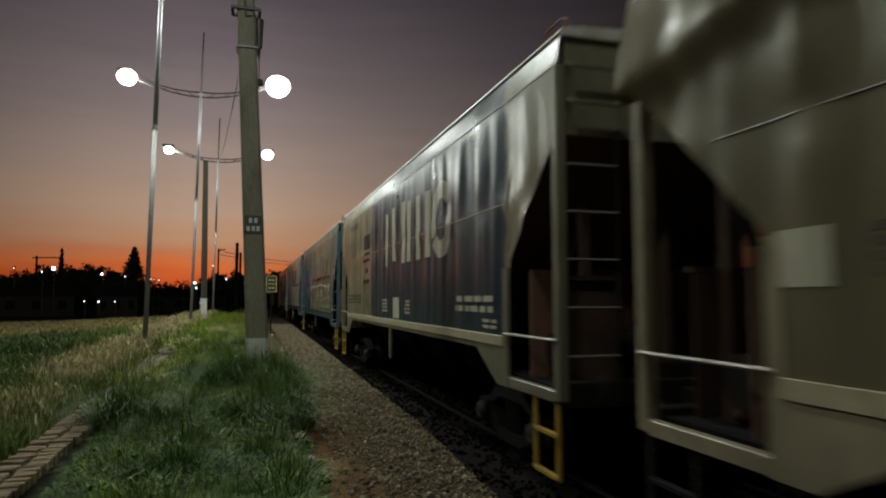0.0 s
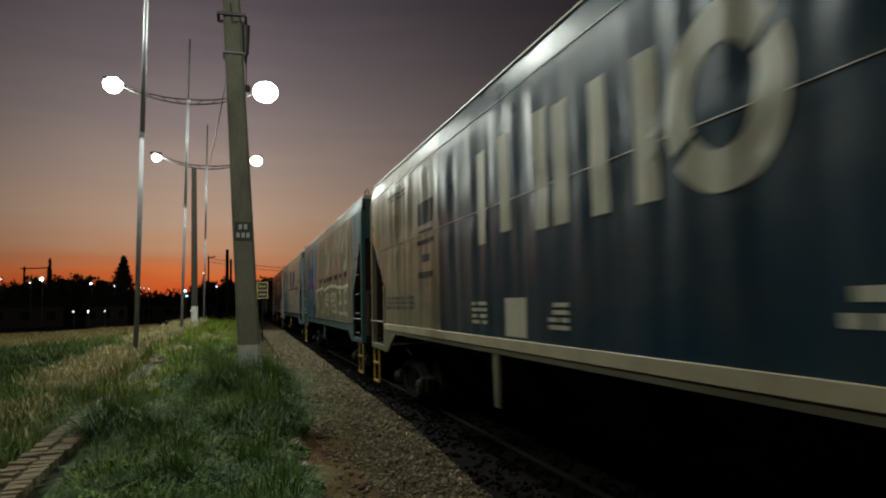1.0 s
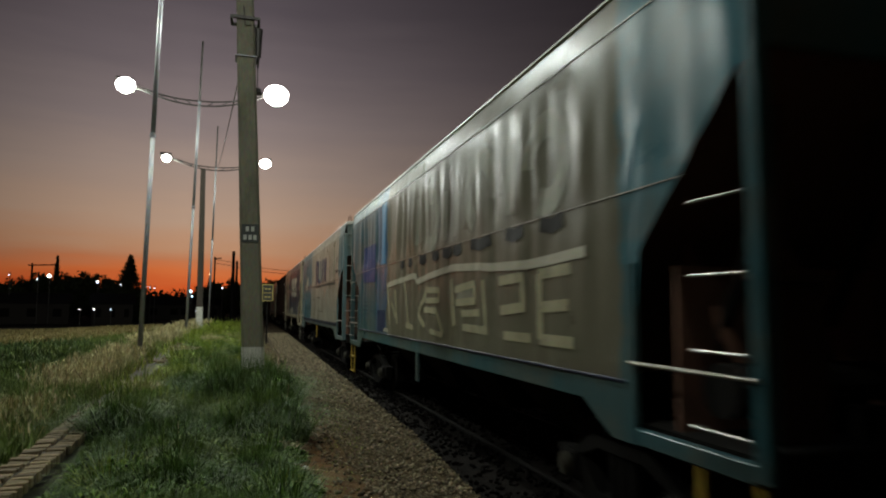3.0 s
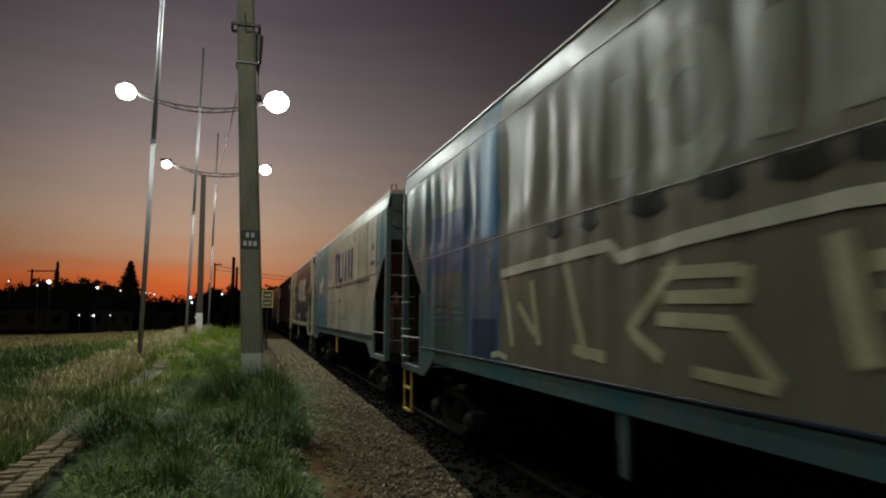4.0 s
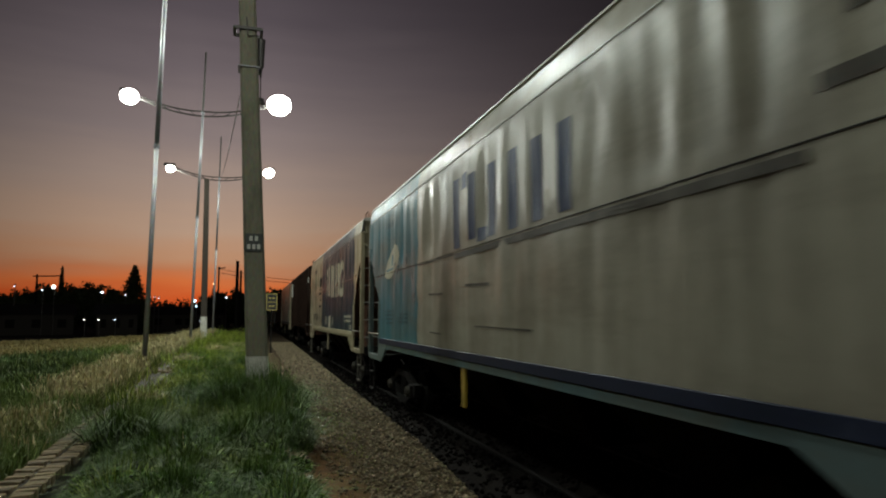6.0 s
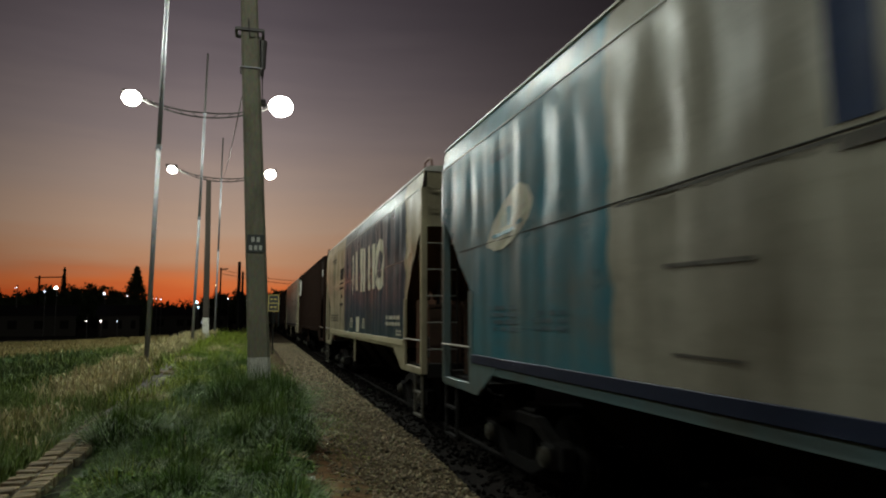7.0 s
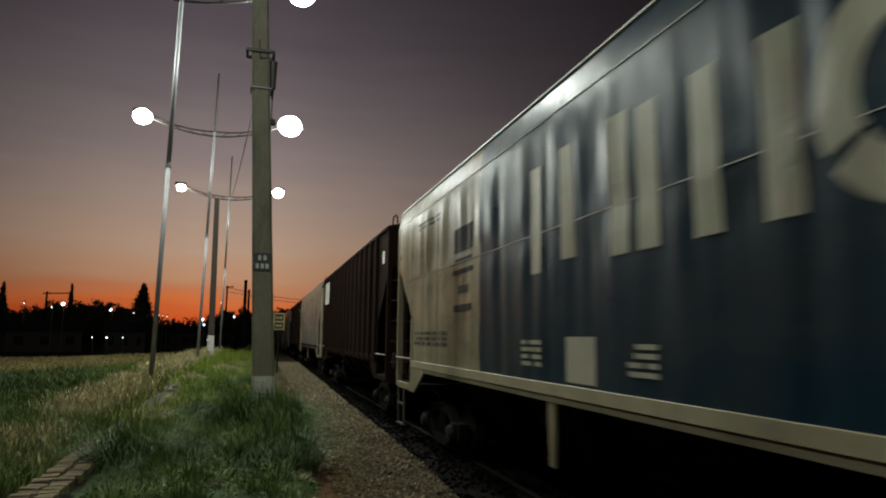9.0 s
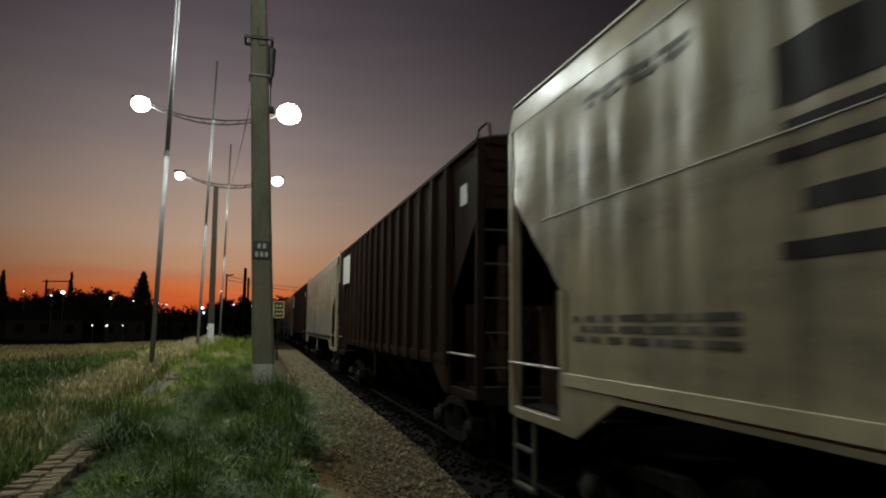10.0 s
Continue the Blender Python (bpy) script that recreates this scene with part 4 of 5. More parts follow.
def concrete_pole(x, y, lean, height, half, lime_top, fitted, skin):
    p = thing("utility_pole", "weathered concrete utility pole with limewashed foot and clamped equipment" if fitted else "dark brown utility pole with limewashed foot", "utility pole", "utility poles", (x, y, 0))
    zb = ground_z(x, y) - 0.2

    def section(z0, z1, grow, bevel=0.25):
        bm = B()
        rings = []
        nz = max(2, int((z1 - z0) / 0.4))
        for j in range(nz + 1):
            z = z0 + (z1 - z0) * j / nz
            r = half * (1 - 0.030 * z) + grow
            cx = lean * z
            c = r * bevel
            pts = [(-r + c, -r), (r - c, -r), (r, -r + c), (r, r - c), (r - c, r), (-r + c, r), (-r, r - c), (-r, -r + c)]
            rings.append([bm.verts.new((cx + a + 0.004 * noise.noise((a * 9, b_ * 9, z * 3)), b_, z)) for a, b_ in pts])
        for a, c in zip(rings, rings[1:]):
            for i in range(8):
                bm.faces.new((a[i], a[(i + 1) % 8], c[(i + 1) % 8], c[i]))
        bm.faces.new(rings[0][::-1])
        bm.faces.new(rings[-1])
        return bm

    part("shaft", section(zb, height, 0.0), skin, p)
    part("limewash", section(zb, lime_top, 0.004), M["lime"], p, "flaking white limewashed foot")
    if fitted:
        zc = 2.86
        r = half * (1 - 0.03 * zc) + 0.006
        bm = B()
        box(bm, lean * zc - 0.145, lean * zc + 0.145, -r - 0.012, -r, 2.72, 3.04, 0.006)
        plate = part("number_plate", bm, M["plate"], p, "dark plate with pale worn marks")
        for zz, us in ((2.955, (-0.05, 0.04)), (2.81, (-0.085, 0.0, 0.08))):
            for u in us:
                part("plate_mark", box(B(), lean * zc + u - 0.027, lean * zc + u + 0.027, -r - 0.016, -r - 0.0125, zz - 0.042, zz + 0.042), M["mark"], plate)
        for zc, wd in ((6.75, 0.05), (6.05, 0.025)):
            r = half * (1 - 0.03 * zc) + 0.02
            cx = lean * zc
            bm = B()
            k = 0.06 if zc > 6.5 else 0.0
            for a, c in (((-r - k, -r), (r + k, -r)), ((r + k, -r), (r + k, r)), ((r + k, r), (-r - k, r)), ((-r - k, r), (-r - k, -r))):
                beam(bm, (cx + a[0], a[1], zc), (cx + c[0], c[1], zc), wd, wd)
            part("pole_clamp", bm, M["galv"] if zc < 6.5 else M["dark_steel"], p)
        bm = B()
        cx = lean * 6.4
        tube(bm, (cx + 0.22, -0.02, 6.1), (cx + 0.22, -0.02, 6.62), 0.05, 0.07, 12)
        tube(bm, (cx + 0.22, -0.02, 5.9), (cx + 0.22, -0.02, 6.1), 0.015, 0.03, 8)
        part("surge_arrester", bm, M["dark_steel"], p, "dark ribbed surge arrester")
        bm = B()
        pipe(bm, [(cx - 0.05, -0.19, 6.95), (cx - 0.02, -0.20, 6.6), (cx + 0.15, -0.12, 6.65)], 0.012, 6)
        part("lead_wire", bm, M["dark_steel"], p)
        bm = B()
        pipe(bm, [(cx + 0.22, -0.02, 5.9), (cx + 0.23, -0.02, 5.5)], 0.01, 6)
        part("lead_wire", bm, M["dark_steel"], p)
        bm = B()
        tube(bm, (cx + 0.24, -0.02, 5.42), (cx + 0.24, -0.02, 5.52), 0.07, 0.05, 10)
        part("insulator", bm, M["dark_steel"], p)
    return p


concrete_pole(0.155, 12.0, -0.052, 9.2, 0.192, 0.92, True, M["concrete"])
concrete_pole(-2.27, 35.0, -0.012, 8.6, 0.155, 1.60, False, mat("dark_brown_pole", (0.05, 0.04, 0.03), 0.9, bump=0.4))


# ---- the brick kerb ----


def kerb():
    k = thing("brick_kerb", "low worn kerb of two rows of bricks, half overgrown", "kerb")
    tagged(k, kind="structure")
    rnd = random.Random(3)
    brick_mat = mat("worn_brick", (0.23, 0.165, 0.085), 0.9, scale=5.0, bump=0.8, dirt=(0.04, 0.036, 0.022), dirt_amount=0.95)
    n, l = brick_mat.node_tree.nodes, brick_mat.node_tree.links
    info = n.new("ShaderNodeObjectInfo")
    tone = n.new("ShaderNodeMapRange")
    tone.inputs["To Min"].default_value, tone.inputs["To Max"].default_value = 0.45, 1.2
    l.new(info.outputs["Random"], tone.inputs["Value"])
    shade = n.new("ShaderNodeHueSaturation")
    colour = n["Principled BSDF"].inputs["Base Color"]
    l.new(colour.links[0].from_socket, shade.inputs["Color"])
    l.new(tone.outputs[0], shade.inputs["Value"])
    l.new(shade.outputs[0], colour)
    bm = B()
    box(bm, -0.08, 0.08, -0.040, 0.040, -0.09, 0.0, 0.007)
    first = part("brick", bm, brick_mat, k)
    rest = B()
    n = 0
    for row, x, dz in ((0, -1.725, 0.0), (1, -1.905, 0.02)):
        y = -5.0
        while y < 24:
            gap = noise.noise((y * 0.6, row * 5, 1)) > -0.12 and y > 9.0
            z = 0.14 + bank(y) * 0.75 + dz + rnd.uniform(-0.014, 0.010)
            if not gap:
                if 3.6 < y < 12.5:
                    b = first if n == 0 else new("brick", first.data)
                    b.parent = k
                    b.location = (x + rnd.uniform(-0.01, 0.01), y, z)
                    b.rotation_euler = (rnd.uniform(-0.09, 0.09), rnd.uniform(-0.07, 0.07), rnd.uniform(-0.08, 0.08))
                    n += 1
                else:
                    box(rest, x - 0.08, x + 0.08, y - 0.038, y + 0.038, z - 0.09, z, 0.0)
            y += 0.086
    tagged(part("far_bricks", rest, brick_mat, k), kind="stuff")
    # mortar bed under the bricks
    bed = B()
    ys = np.arange(-5.2, 24.2, 0.4)
    rings = []
    for y in ys:
        z = 0.14 + bank(y) * 0.75 - 0.012
        rings.append([bed.verts.new(p) for p in ((-1.655, y, -0.2), (-1.655, y, z - 0.012), (-1.81, y, z - 0.015), (-1.815, y, z + 0.004), (-1.978, y, z + 0.004), (-1.978, y, -0.2))])
    for a, c in zip(rings, rings[1:]):
        for i in range(5):
            bed.faces.new((a[i], a[i + 1], c[i + 1], c[i]))
    bmesh.ops.recalc_face_normals(bed, faces=bed.faces)
    part("mortar_bed", bed, mat("earthy_mortar", (0.06, 0.05, 0.035), 0.95, bump=0.4), k)


kerb()

# ---- plants ----


def leaf_mat(name, color, tip, island=0.45):
    m = mat(name, color, 0.65, var=0.2, scale=1.2, island=island, spec=0.25, dirt=tip, dirt_amount=0.8)
    return m


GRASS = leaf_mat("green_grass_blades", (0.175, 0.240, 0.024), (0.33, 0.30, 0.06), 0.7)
MEADOW = leaf_mat("meadow_grass_blades", (0.115, 0.165, 0.032), (0.19, 0.19, 0.055), 0.45)
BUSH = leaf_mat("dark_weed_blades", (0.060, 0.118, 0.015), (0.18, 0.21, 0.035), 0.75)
WEED = leaf_mat("small_weed_leaves", (0.11, 0.19, 0.03), (0.20, 0.21, 0.05), 0.7)
STRAW = leaf_mat("dry_straw_blades", (0.44, 0.38, 0.20), (0.28, 0.28, 0.08))
FIELD = leaf_mat("field_grass_blades", (0.040, 0.072, 0.016), (0.09, 0.095, 0.03))
TAN = leaf_mat("tan_mown_blades", (0.24, 0.19, 0.075), (0.15, 0.14, 0.045))
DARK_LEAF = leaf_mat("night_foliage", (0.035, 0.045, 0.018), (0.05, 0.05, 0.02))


def blades(name, base, height, width, spread, material, rng, droop=0.45, ang=None):
    """Many tapered, bent blades as one mesh."""
    n = len(base)
    ang = rng.uniform(0, 2 * np.pi, n) if ang is None else ang
    face = rng.uniform(0, 2 * np.pi, n)
    lean = spread * np.abs(rng.normal(0.5, 0.35, n)) * height
    d = np.stack([np.cos(ang), np.sin(ang), np.zeros(n)], 1)
    s = np.stack([np.cos(face), np.sin(face), np.zeros(n)], 1) * (width / 2)[:, None]
    up = np.zeros((n, 3))
    up[:, 2] = height
    mid = base + d * (lean * 0.35)[:, None] + up * 0.58
    tip = base + d * lean[:, None] + up * (1 - droop * np.minimum(1, lean / height))[:, None]
    co = np.stack([base - s, base + s, mid - s * 0.75, mid + s * 0.75, tip], 1).reshape(-1, 3)
    k = np.arange(n)[:, None] * 5
    quads = (k + np.array([[0, 1, 3, 2]]))
    tris = (k + np.array([[2, 3, 4]]))
    me = bpy.data.meshes.new(name)
    me.vertices.add(len(co))
    me.vertices.foreach_set("co", co.ravel())
    loops = np.concatenate([quads, tris], 1).ravel()
    me.loops.add(len(loops))
    me.loops.foreach_set("vertex_index", loops)
    starts = (np.arange(n)[:, None] * 7 + np.array([[0, 4]])).ravel()
    me.polygons.add(2 * n)
    me.polygons.foreach_set("loop_start", starts)
    me.update(calc_edges=True)
    me.materials.append(material)
    return new(name, me)


def on_ground(x, y):
    return np.array([(a, b, ground_z(a, b) - 0.01) for a, b in zip(x, y)])


def patchy(x, y, s, k):
    return np.array([noise.noise((a * s, b * s, k)) for a, b in zip(x, y)])


def meadow():
    rng = np.random.default_rng(11)

    def near_y(n, y0, y1, power=1.6):
        return y0 + (y1 - y0) * rng.uniform(0, 1, n) ** power

    # short green verge between kerb and path
    n = 105000
    y = np.concatenate([near_y(n, 2.6, 45, 2.0), rng.uniform(-5, 2.7, 24000)])
    n = len(y)
    x = rng.uniform(-1.66, 0.62, n) - (y > 9.2) * rng.uniform(0, 0.45, n)
    c = patchy(x, y, 1.5, 3.0) + 0.5 * patchy(x, y, 4.0, 8.0)
    edge = x - 0.16 - 0.28 * patchy(x * 0 + 1, y, 0.9, 5.0)
    keep = (c > 0.16 + 0.27 * (y < 8.3) + 0.5 * np.clip(edge * 3, 0, 1)) & (edge < 0.3) & ((x > -1.36 + 0.25 * patchy(x * 0, y, 2.0, 6.0)) | (y > 8.6))
    x, y, c = x[keep], y[keep], c[keep]
    h = (0.05 + 0.30 * np.clip(c + 0.25, 0, 1)) * rng.uniform(0.45, 1.6, len(x)) * (1 + 0.02 * y)
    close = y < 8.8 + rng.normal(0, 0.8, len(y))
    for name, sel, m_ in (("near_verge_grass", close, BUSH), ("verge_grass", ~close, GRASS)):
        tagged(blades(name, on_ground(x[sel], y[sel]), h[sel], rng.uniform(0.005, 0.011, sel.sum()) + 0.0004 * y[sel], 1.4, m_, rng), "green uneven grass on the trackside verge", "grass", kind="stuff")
    # arching tufts
    tx, ty = rng.uniform(-1.1, 0.42, 420), near_y(420, 3.0, 32, 1.5)
    tx = np.where(ty > 9.2, tx - rng.uniform(0, 0.6, 420), tx)
    size = rng.uniform(0.16, 0.42, 420) * (1 + 0.35 * patchy(tx, ty, 0.8, 31.0))
    i = np.repeat(np.arange(420), 260)
    a = rng.uniform(0, 2 * np.pi, len(i))
    d = 0.35 * size[i] * np.sqrt(rng.uniform(0, 1, len(i)))
    x, y = tx[i] + d * np.cos(a), ty[i] + d * np.sin(a)
    pale = ((rng.uniform(0, 1, 420) < 0.13) & (ty > 6.5))[i]
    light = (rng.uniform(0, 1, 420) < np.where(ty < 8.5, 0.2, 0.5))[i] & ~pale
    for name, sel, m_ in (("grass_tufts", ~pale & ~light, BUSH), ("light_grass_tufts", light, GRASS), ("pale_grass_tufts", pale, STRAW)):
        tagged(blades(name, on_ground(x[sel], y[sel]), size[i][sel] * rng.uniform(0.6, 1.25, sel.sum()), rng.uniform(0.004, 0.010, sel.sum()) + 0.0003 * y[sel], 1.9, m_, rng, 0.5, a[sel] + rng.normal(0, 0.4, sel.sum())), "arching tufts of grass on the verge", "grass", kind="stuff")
    # fallen straw
    n = 5000
    y = near_y(n, 4.8, 22)
    x = rng.uniform(-1.3, 0.5, n)
    keep = patchy(x, y, 1.5, 3.0) < 0.0
    x, y = x[keep], y[keep]
    tagged(blades("fallen_straw", on_ground(x, y), rng.uniform(0.06, 0.2, len(x)), 0.005 + 0.0006 * y, 3.0, STRAW, rng, 0.8), "dry flattened straw on the verge", "grass", kind="stuff")
    # tall pale grass beyond the kerb
    n = 95000
    y = np.concatenate([near_y(n, 4.5, 48, 1.7), rng.uniform(-5, 4.6, 16000)])
    n = len(y)
    x = -2.05 - np.abs(rng.normal(0, 1.5, n)) - 0.02 * y * rng.uniform(0, 1, n)
    c = patchy(x, y, 0.9, 13.0)
    keep = (c > -0.25) & ((x > -4.2) | (rng.uniform(0, 1, n) < 0.35 - 0.012 * y)) & ((y < 26) | (x > -3.2))
    x, y, c = x[keep], y[keep], c[keep]
    straw = (patchy(x, y, 0.55, 21.0) + rng.normal(0, 0.3, len(x)) - 2.0 * np.maximum(0, np.abs(x + 2.52) - 0.30)) > 0.05 + 0.75 * np.clip((11.0 - y) / 3, 0, 1)
    h = rng.uniform(0.22, 0.50, len(x)) * (0.85 + 0.5 * c)
    p = on_ground(x, y)
    tagged(blades("dry_tall_grass", p[straw], h[straw] * 1.3, 0.003 + 0.0004 * y[straw], 0.9, STRAW, rng), "pale dry tall grass beyond the kerb", "grass", kind="stuff")
    tagged(blades("green_tall_grass", p[~straw], h[~straw] * 0.8, 0.005 + 0.0005 * y[~straw], 1.0, MEADOW, rng), "green tall grass beyond the kerb", "grass", kind="stuff")
    # feathery seed heads
    n = 9000
    i = rng.choice(np.flatnonzero(straw), n)
    q = p[i] + np.stack([rng.normal(0, 0.05, n), rng.normal(0, 0.05, n), h[i] * 0.75], 1)
    tagged(blades("seed_heads", q, rng.uniform(0.08, 0.17, n), 0.009 + 0.0008 * y[i], 1.1, STRAW, rng), "feathery pale seed heads of dry grass", "grass", kind="stuff")
    # the open field
    n = 60000
    r = near_y(n, 5, 44, 1.25)
    a = np.radians(rng.uniform(4.5, 40, n))
    x, y = -r * np.sin(a) - 1.6, r * np.cos(a) + 1.0
    keep = (x < -3.0)
    x, y = x[keep], y[keep]
    h = rng.uniform(0.10, 0.26, len(x)) * (1 + 0.5 * patchy(x, y, 0.25, 2.0))
    far = (y + 6 * patchy(x, y, 0.12, 6.0)) > 24
    p = on_ground(x, y)
    w_ = 0.008 + 0.0008 * y
    tagged(blades("field_grass", p[~far], h[~far] * 1.3, w_[~far], 1.0, FIELD, rng), "dark green field grass beyond the bank", "grass", kind="stuff")
    tagged(blades("mown_field_grass", p[far], h[far] * 0.6, w_[far], 1.0, TAN, rng), "pale tan mown field grass", "grass", kind="stuff")
    # a few blades between the stones of the path
    n = 1500
    y = rng.normal(9.2, 1.6, n)
    x = 1.15 + 0.05 * (y - 8) + rng.normal(0, 0.16, n)
    tagged(blades("path_grass", on_ground(x, y), rng.uniform(0.015, 0.05, n), np.full(n, 0.006), 1.5, GRASS, rng), "sparse yellow-green blades between path gravel", "grass", kind="stuff")


meadow()


def weed_bush(x, y, r, h, n, seed):
    rng = np.random.default_rng(seed)
    a, d = rng.uniform(0, 2 * np.pi, n), r * np.sqrt(rng.uniform(0, 1, n))
    px, py = x + d * np.cos(a), y + d * np.sin(a)
    hh = h * (1 - 0.6 * (d / r) ** 2) * rng.uniform(0.5, 1.15, n)
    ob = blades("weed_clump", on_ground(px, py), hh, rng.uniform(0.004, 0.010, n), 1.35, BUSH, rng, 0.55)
    return tagged(ob, "dense dark green weed clump on the verge", "plant", "weed clumps")


for i, (x, y, r, h) in enumerate(((-0.8, 5.0, 0.35, 0.36), (-0.55, 5.9, 0.3, 0.5), (0.1, 6.3, 0.32, 0.42), (-0.95, 7.6, 0.3, 0.45), (-1.2, 9.6, 0.4, 0.55), (-0.6, 10.6, 0.4, 0.5), (0.16, 11.3, 0.45, 1.05), (-0.28, 10.8, 0.42, 0.95), (0.42, 10.7, 0.38, 1.0), (0.24, 8.2, 0.50, 0.95), (-0.12, 7.8, 0.42, 0.62), (0.58, 11.2, 0.25, 0.70), (-1.38, 8.4, 0.36, 0.85), (-0.60, 9.2, 0.38, 0.52), (-0.85, 5.8, 0.45, 0.40), (-0.2, 5.1, 0.50, 0.36), (0.12, 13.2, 0.4, 0.70), (-0.4, 14.4, 0.45, 0.62), (-0.9, 12.0, 0.42, 0.52), (0.25, 16.2, 0.4, 0.60), (-1.0, 6.9, 0.30, 0.42), (0.38, 6.1, 0.22, 0.26), (-0.45, 6.8, 0.32, 0.40), (-0.1, 18.5, 0.5, 0.7), (-0.8, 17.0, 0.5, 0.6), (-1.32, 5.4, 0.22, 0.20), (-1.28, 6.0, 0.24, 0.24), (-1.36, 6.6, 0.22, 0.22), (-1.30, 7.2, 0.26, 0.30), (-1.38, 7.8, 0.24, 0.30), (-1.25, 4.7, 0.22, 0.2))):
    weed_bush(x, y, r, h, 5200, 40 + i)


def leafy_weed(x, y, r, h, n, seed):
    """Small broad leaves spread through a low uneven dome."""
    rng = np.random.default_rng(seed)
    a, d = rng.uniform(0, 2 * np.pi, n), r * np.sqrt(rng.uniform(0, 1, n))
    p = on_ground(x + d * np.cos(a), y + d * np.sin(a))
    p[:, 2] += h * (1 - 0.7 * (d / r) ** 2) * rng.uniform(0.05, 1.0, n) * (0.7 + 0.5 * np.sin(5 * a + seed))
    ob = blades("leafy_weed", p, rng.uniform(0.025, 0.06, n), rng.uniform(0.014, 0.036, n), 2.6, WEED, rng, 0.5)
    return tagged(ob, "low leafy green weed on the verge", "plant", "leafy weeds")


for i, (x, y, r, h) in enumerate(((-0.95, 5.2, 0.34, 0.22), (-0.35, 5.5, 0.30, 0.24), (0.18, 5.6, 0.30, 0.20), (-0.6, 6.4, 0.28, 0.26), (0.28, 6.6, 0.24, 0.16), (-1.1, 6.3, 0.26, 0.24), (-0.15, 6.3, 0.3, 0.22), (-0.75, 7.2, 0.3, 0.26), (0.34, 5.1, 0.26, 0.16), (-0.6, 4.7, 0.35, 0.2), (0.45, 7.2, 0.2, 0.14), (-0.25, 8.8, 0.3, 0.3), (-1.2, 5.7, 0.25, 0.2), (-0.5, 5.0, 0.3, 0.24), (0.05, 5.2, 0.3, 0.2), (-0.85, 6.0, 0.26, 0.3), (0.45, 5.8, 0.22, 0.14), (-0.4, 7.4, 0.28, 0.3), (-1.35, 5.2, 0.2, 0.16), (-1.1, 5.0, 0.22, 0.18), (-1.4, 6.1, 0.18, 0.16), (-1.05, 5.5, 0.2, 0.2), (-1.38, 6.9, 0.2, 0.2), (-0.7, 5.4, 0.24, 0.24), (-0.1, 4.8, 0.28, 0.2), (-0.2, 6.9, 0.24, 0.26), (0.2, 7.3, 0.24, 0.3), (-0.95, 7.0, 0.24, 0.26))):
    leafy_weed(x, y, r, h, 1500, 400 + i)


def weed_stem(x, y, h, seed):
    """A single weed with a straight stem and small side leaves."""
    rnd = random.Random(seed)
    z = ground_z(x, y) - 0.02
    p = thing("tall_weed", "single thin weed with small leaves beside the path", "plant", "tall weeds", (x, y, z))
    bm = B()
    lean = rnd.uniform(-0.06, 0.06)
    tube(bm, (0, 0, 0), (lean, 0, h), 0.007, 0.003, 5)
    part("stem", bm, STRAW, p)
    bm = B()
    for k in range(16):
        zz = h * (0.25 + 0.75 * k / 16)
        a = k * 2.4
        r = 0.09 * (1.1 - k / 20)
        b0 = Vector((lean * zz / h, 0, zz))
        tip = b0 + Vector((r * math.cos(a), r * math.sin(a), 0.04))
        side = Vector((-math.sin(a), math.cos(a), 0)) * 0.015
        mid = (b0 + tip) / 2 + Vector((0, 0, 0.015))
        bm.faces.new([bm.verts.new(v) for v in (b0, mid + side, tip, mid - side)])
    part("leaves", bm, BUSH, p)


for i, (x, y, h) in enumerate(((0.62, 11.8, 0.75), (0.68, 12.6, 0.6), (0.58, 10.2, 0.5), (0.72, 13.6, 0.55), (-0.62, 7.4, 0.42), (0.6, 9.2, 0.35))):
    weed_stem(x, y, h, i)

# ---- gravel ----


def stones(name, n, x0f, x1f, y0, y1, lo, hi, material, label, seed, sink=0.35):
    rng = np.random.default_rng(seed)
    octa = np.array([(1, 0, 0), (-1, 0, 0), (0, 1, 0), (0, -1, 0), (0, 0, 1), (0, 0, -1)], float)
    tri = np.array([(0, 2, 4), (2, 1, 4), (1, 3, 4), (3, 0, 4), (2, 0, 5), (1, 2, 5), (3, 1, 5), (0, 3, 5)])
    y = y0 + (y1 - y0) * rng.uniform(0, 1, n) ** 1.45
    t = rng.uniform(0, 1, n)
    x = np.array([x0f(b) + (x1f(b) - x0f(b)) * a for a, b in zip(t, y)])
    size = rng.uniform(lo, hi, n) * (1 + 0.035 * y)
    a = rng.uniform(0, 2 * np.pi, n)
    co = octa[None] * rng.uniform(0.55, 1.25, (n, 6, 1)) * size[:, None, None] * np.stack([np.ones(n), rng.uniform(0.6, 1, n), rng.uniform(0.4, 0.8, n)], 1)[:, None]
    co = co + rng.normal(0, 0.12, (n, 6, 3)) * size[:, None, None]
    c, s = np.cos(a)[:, None], np.sin(a)[:, None]
    co = np.stack([co[..., 0] * c - co[..., 1] * s, co[..., 0] * s + co[..., 1] * c, co[..., 2]], 2)
    base = np.array([(p, q, ground_z(p, q)) for p, q in zip(x, y)])
    base[:, 2] += size * sink
    co = (co + base[:, None]).reshape(-1, 3)
    faces = (np.arange(n)[:, None, None] * 6 + tri[None]).reshape(-1, 3)
    me = bpy.data.meshes.new(name)
    me.vertices.add(len(co))
    me.vertices.foreach_set("co", co.ravel())
    me.loops.add(faces.size)
    me.loops.foreach_set("vertex_index", faces.ravel())
    me.polygons.add(len(faces))
    me.polygons.foreach_set("loop_start", np.arange(len(faces)) * 3)
    me.update(calc_edges=True)
    me.materials.append(material)
    return tagged(new(name, me), label, "gravel", kind="stuff")


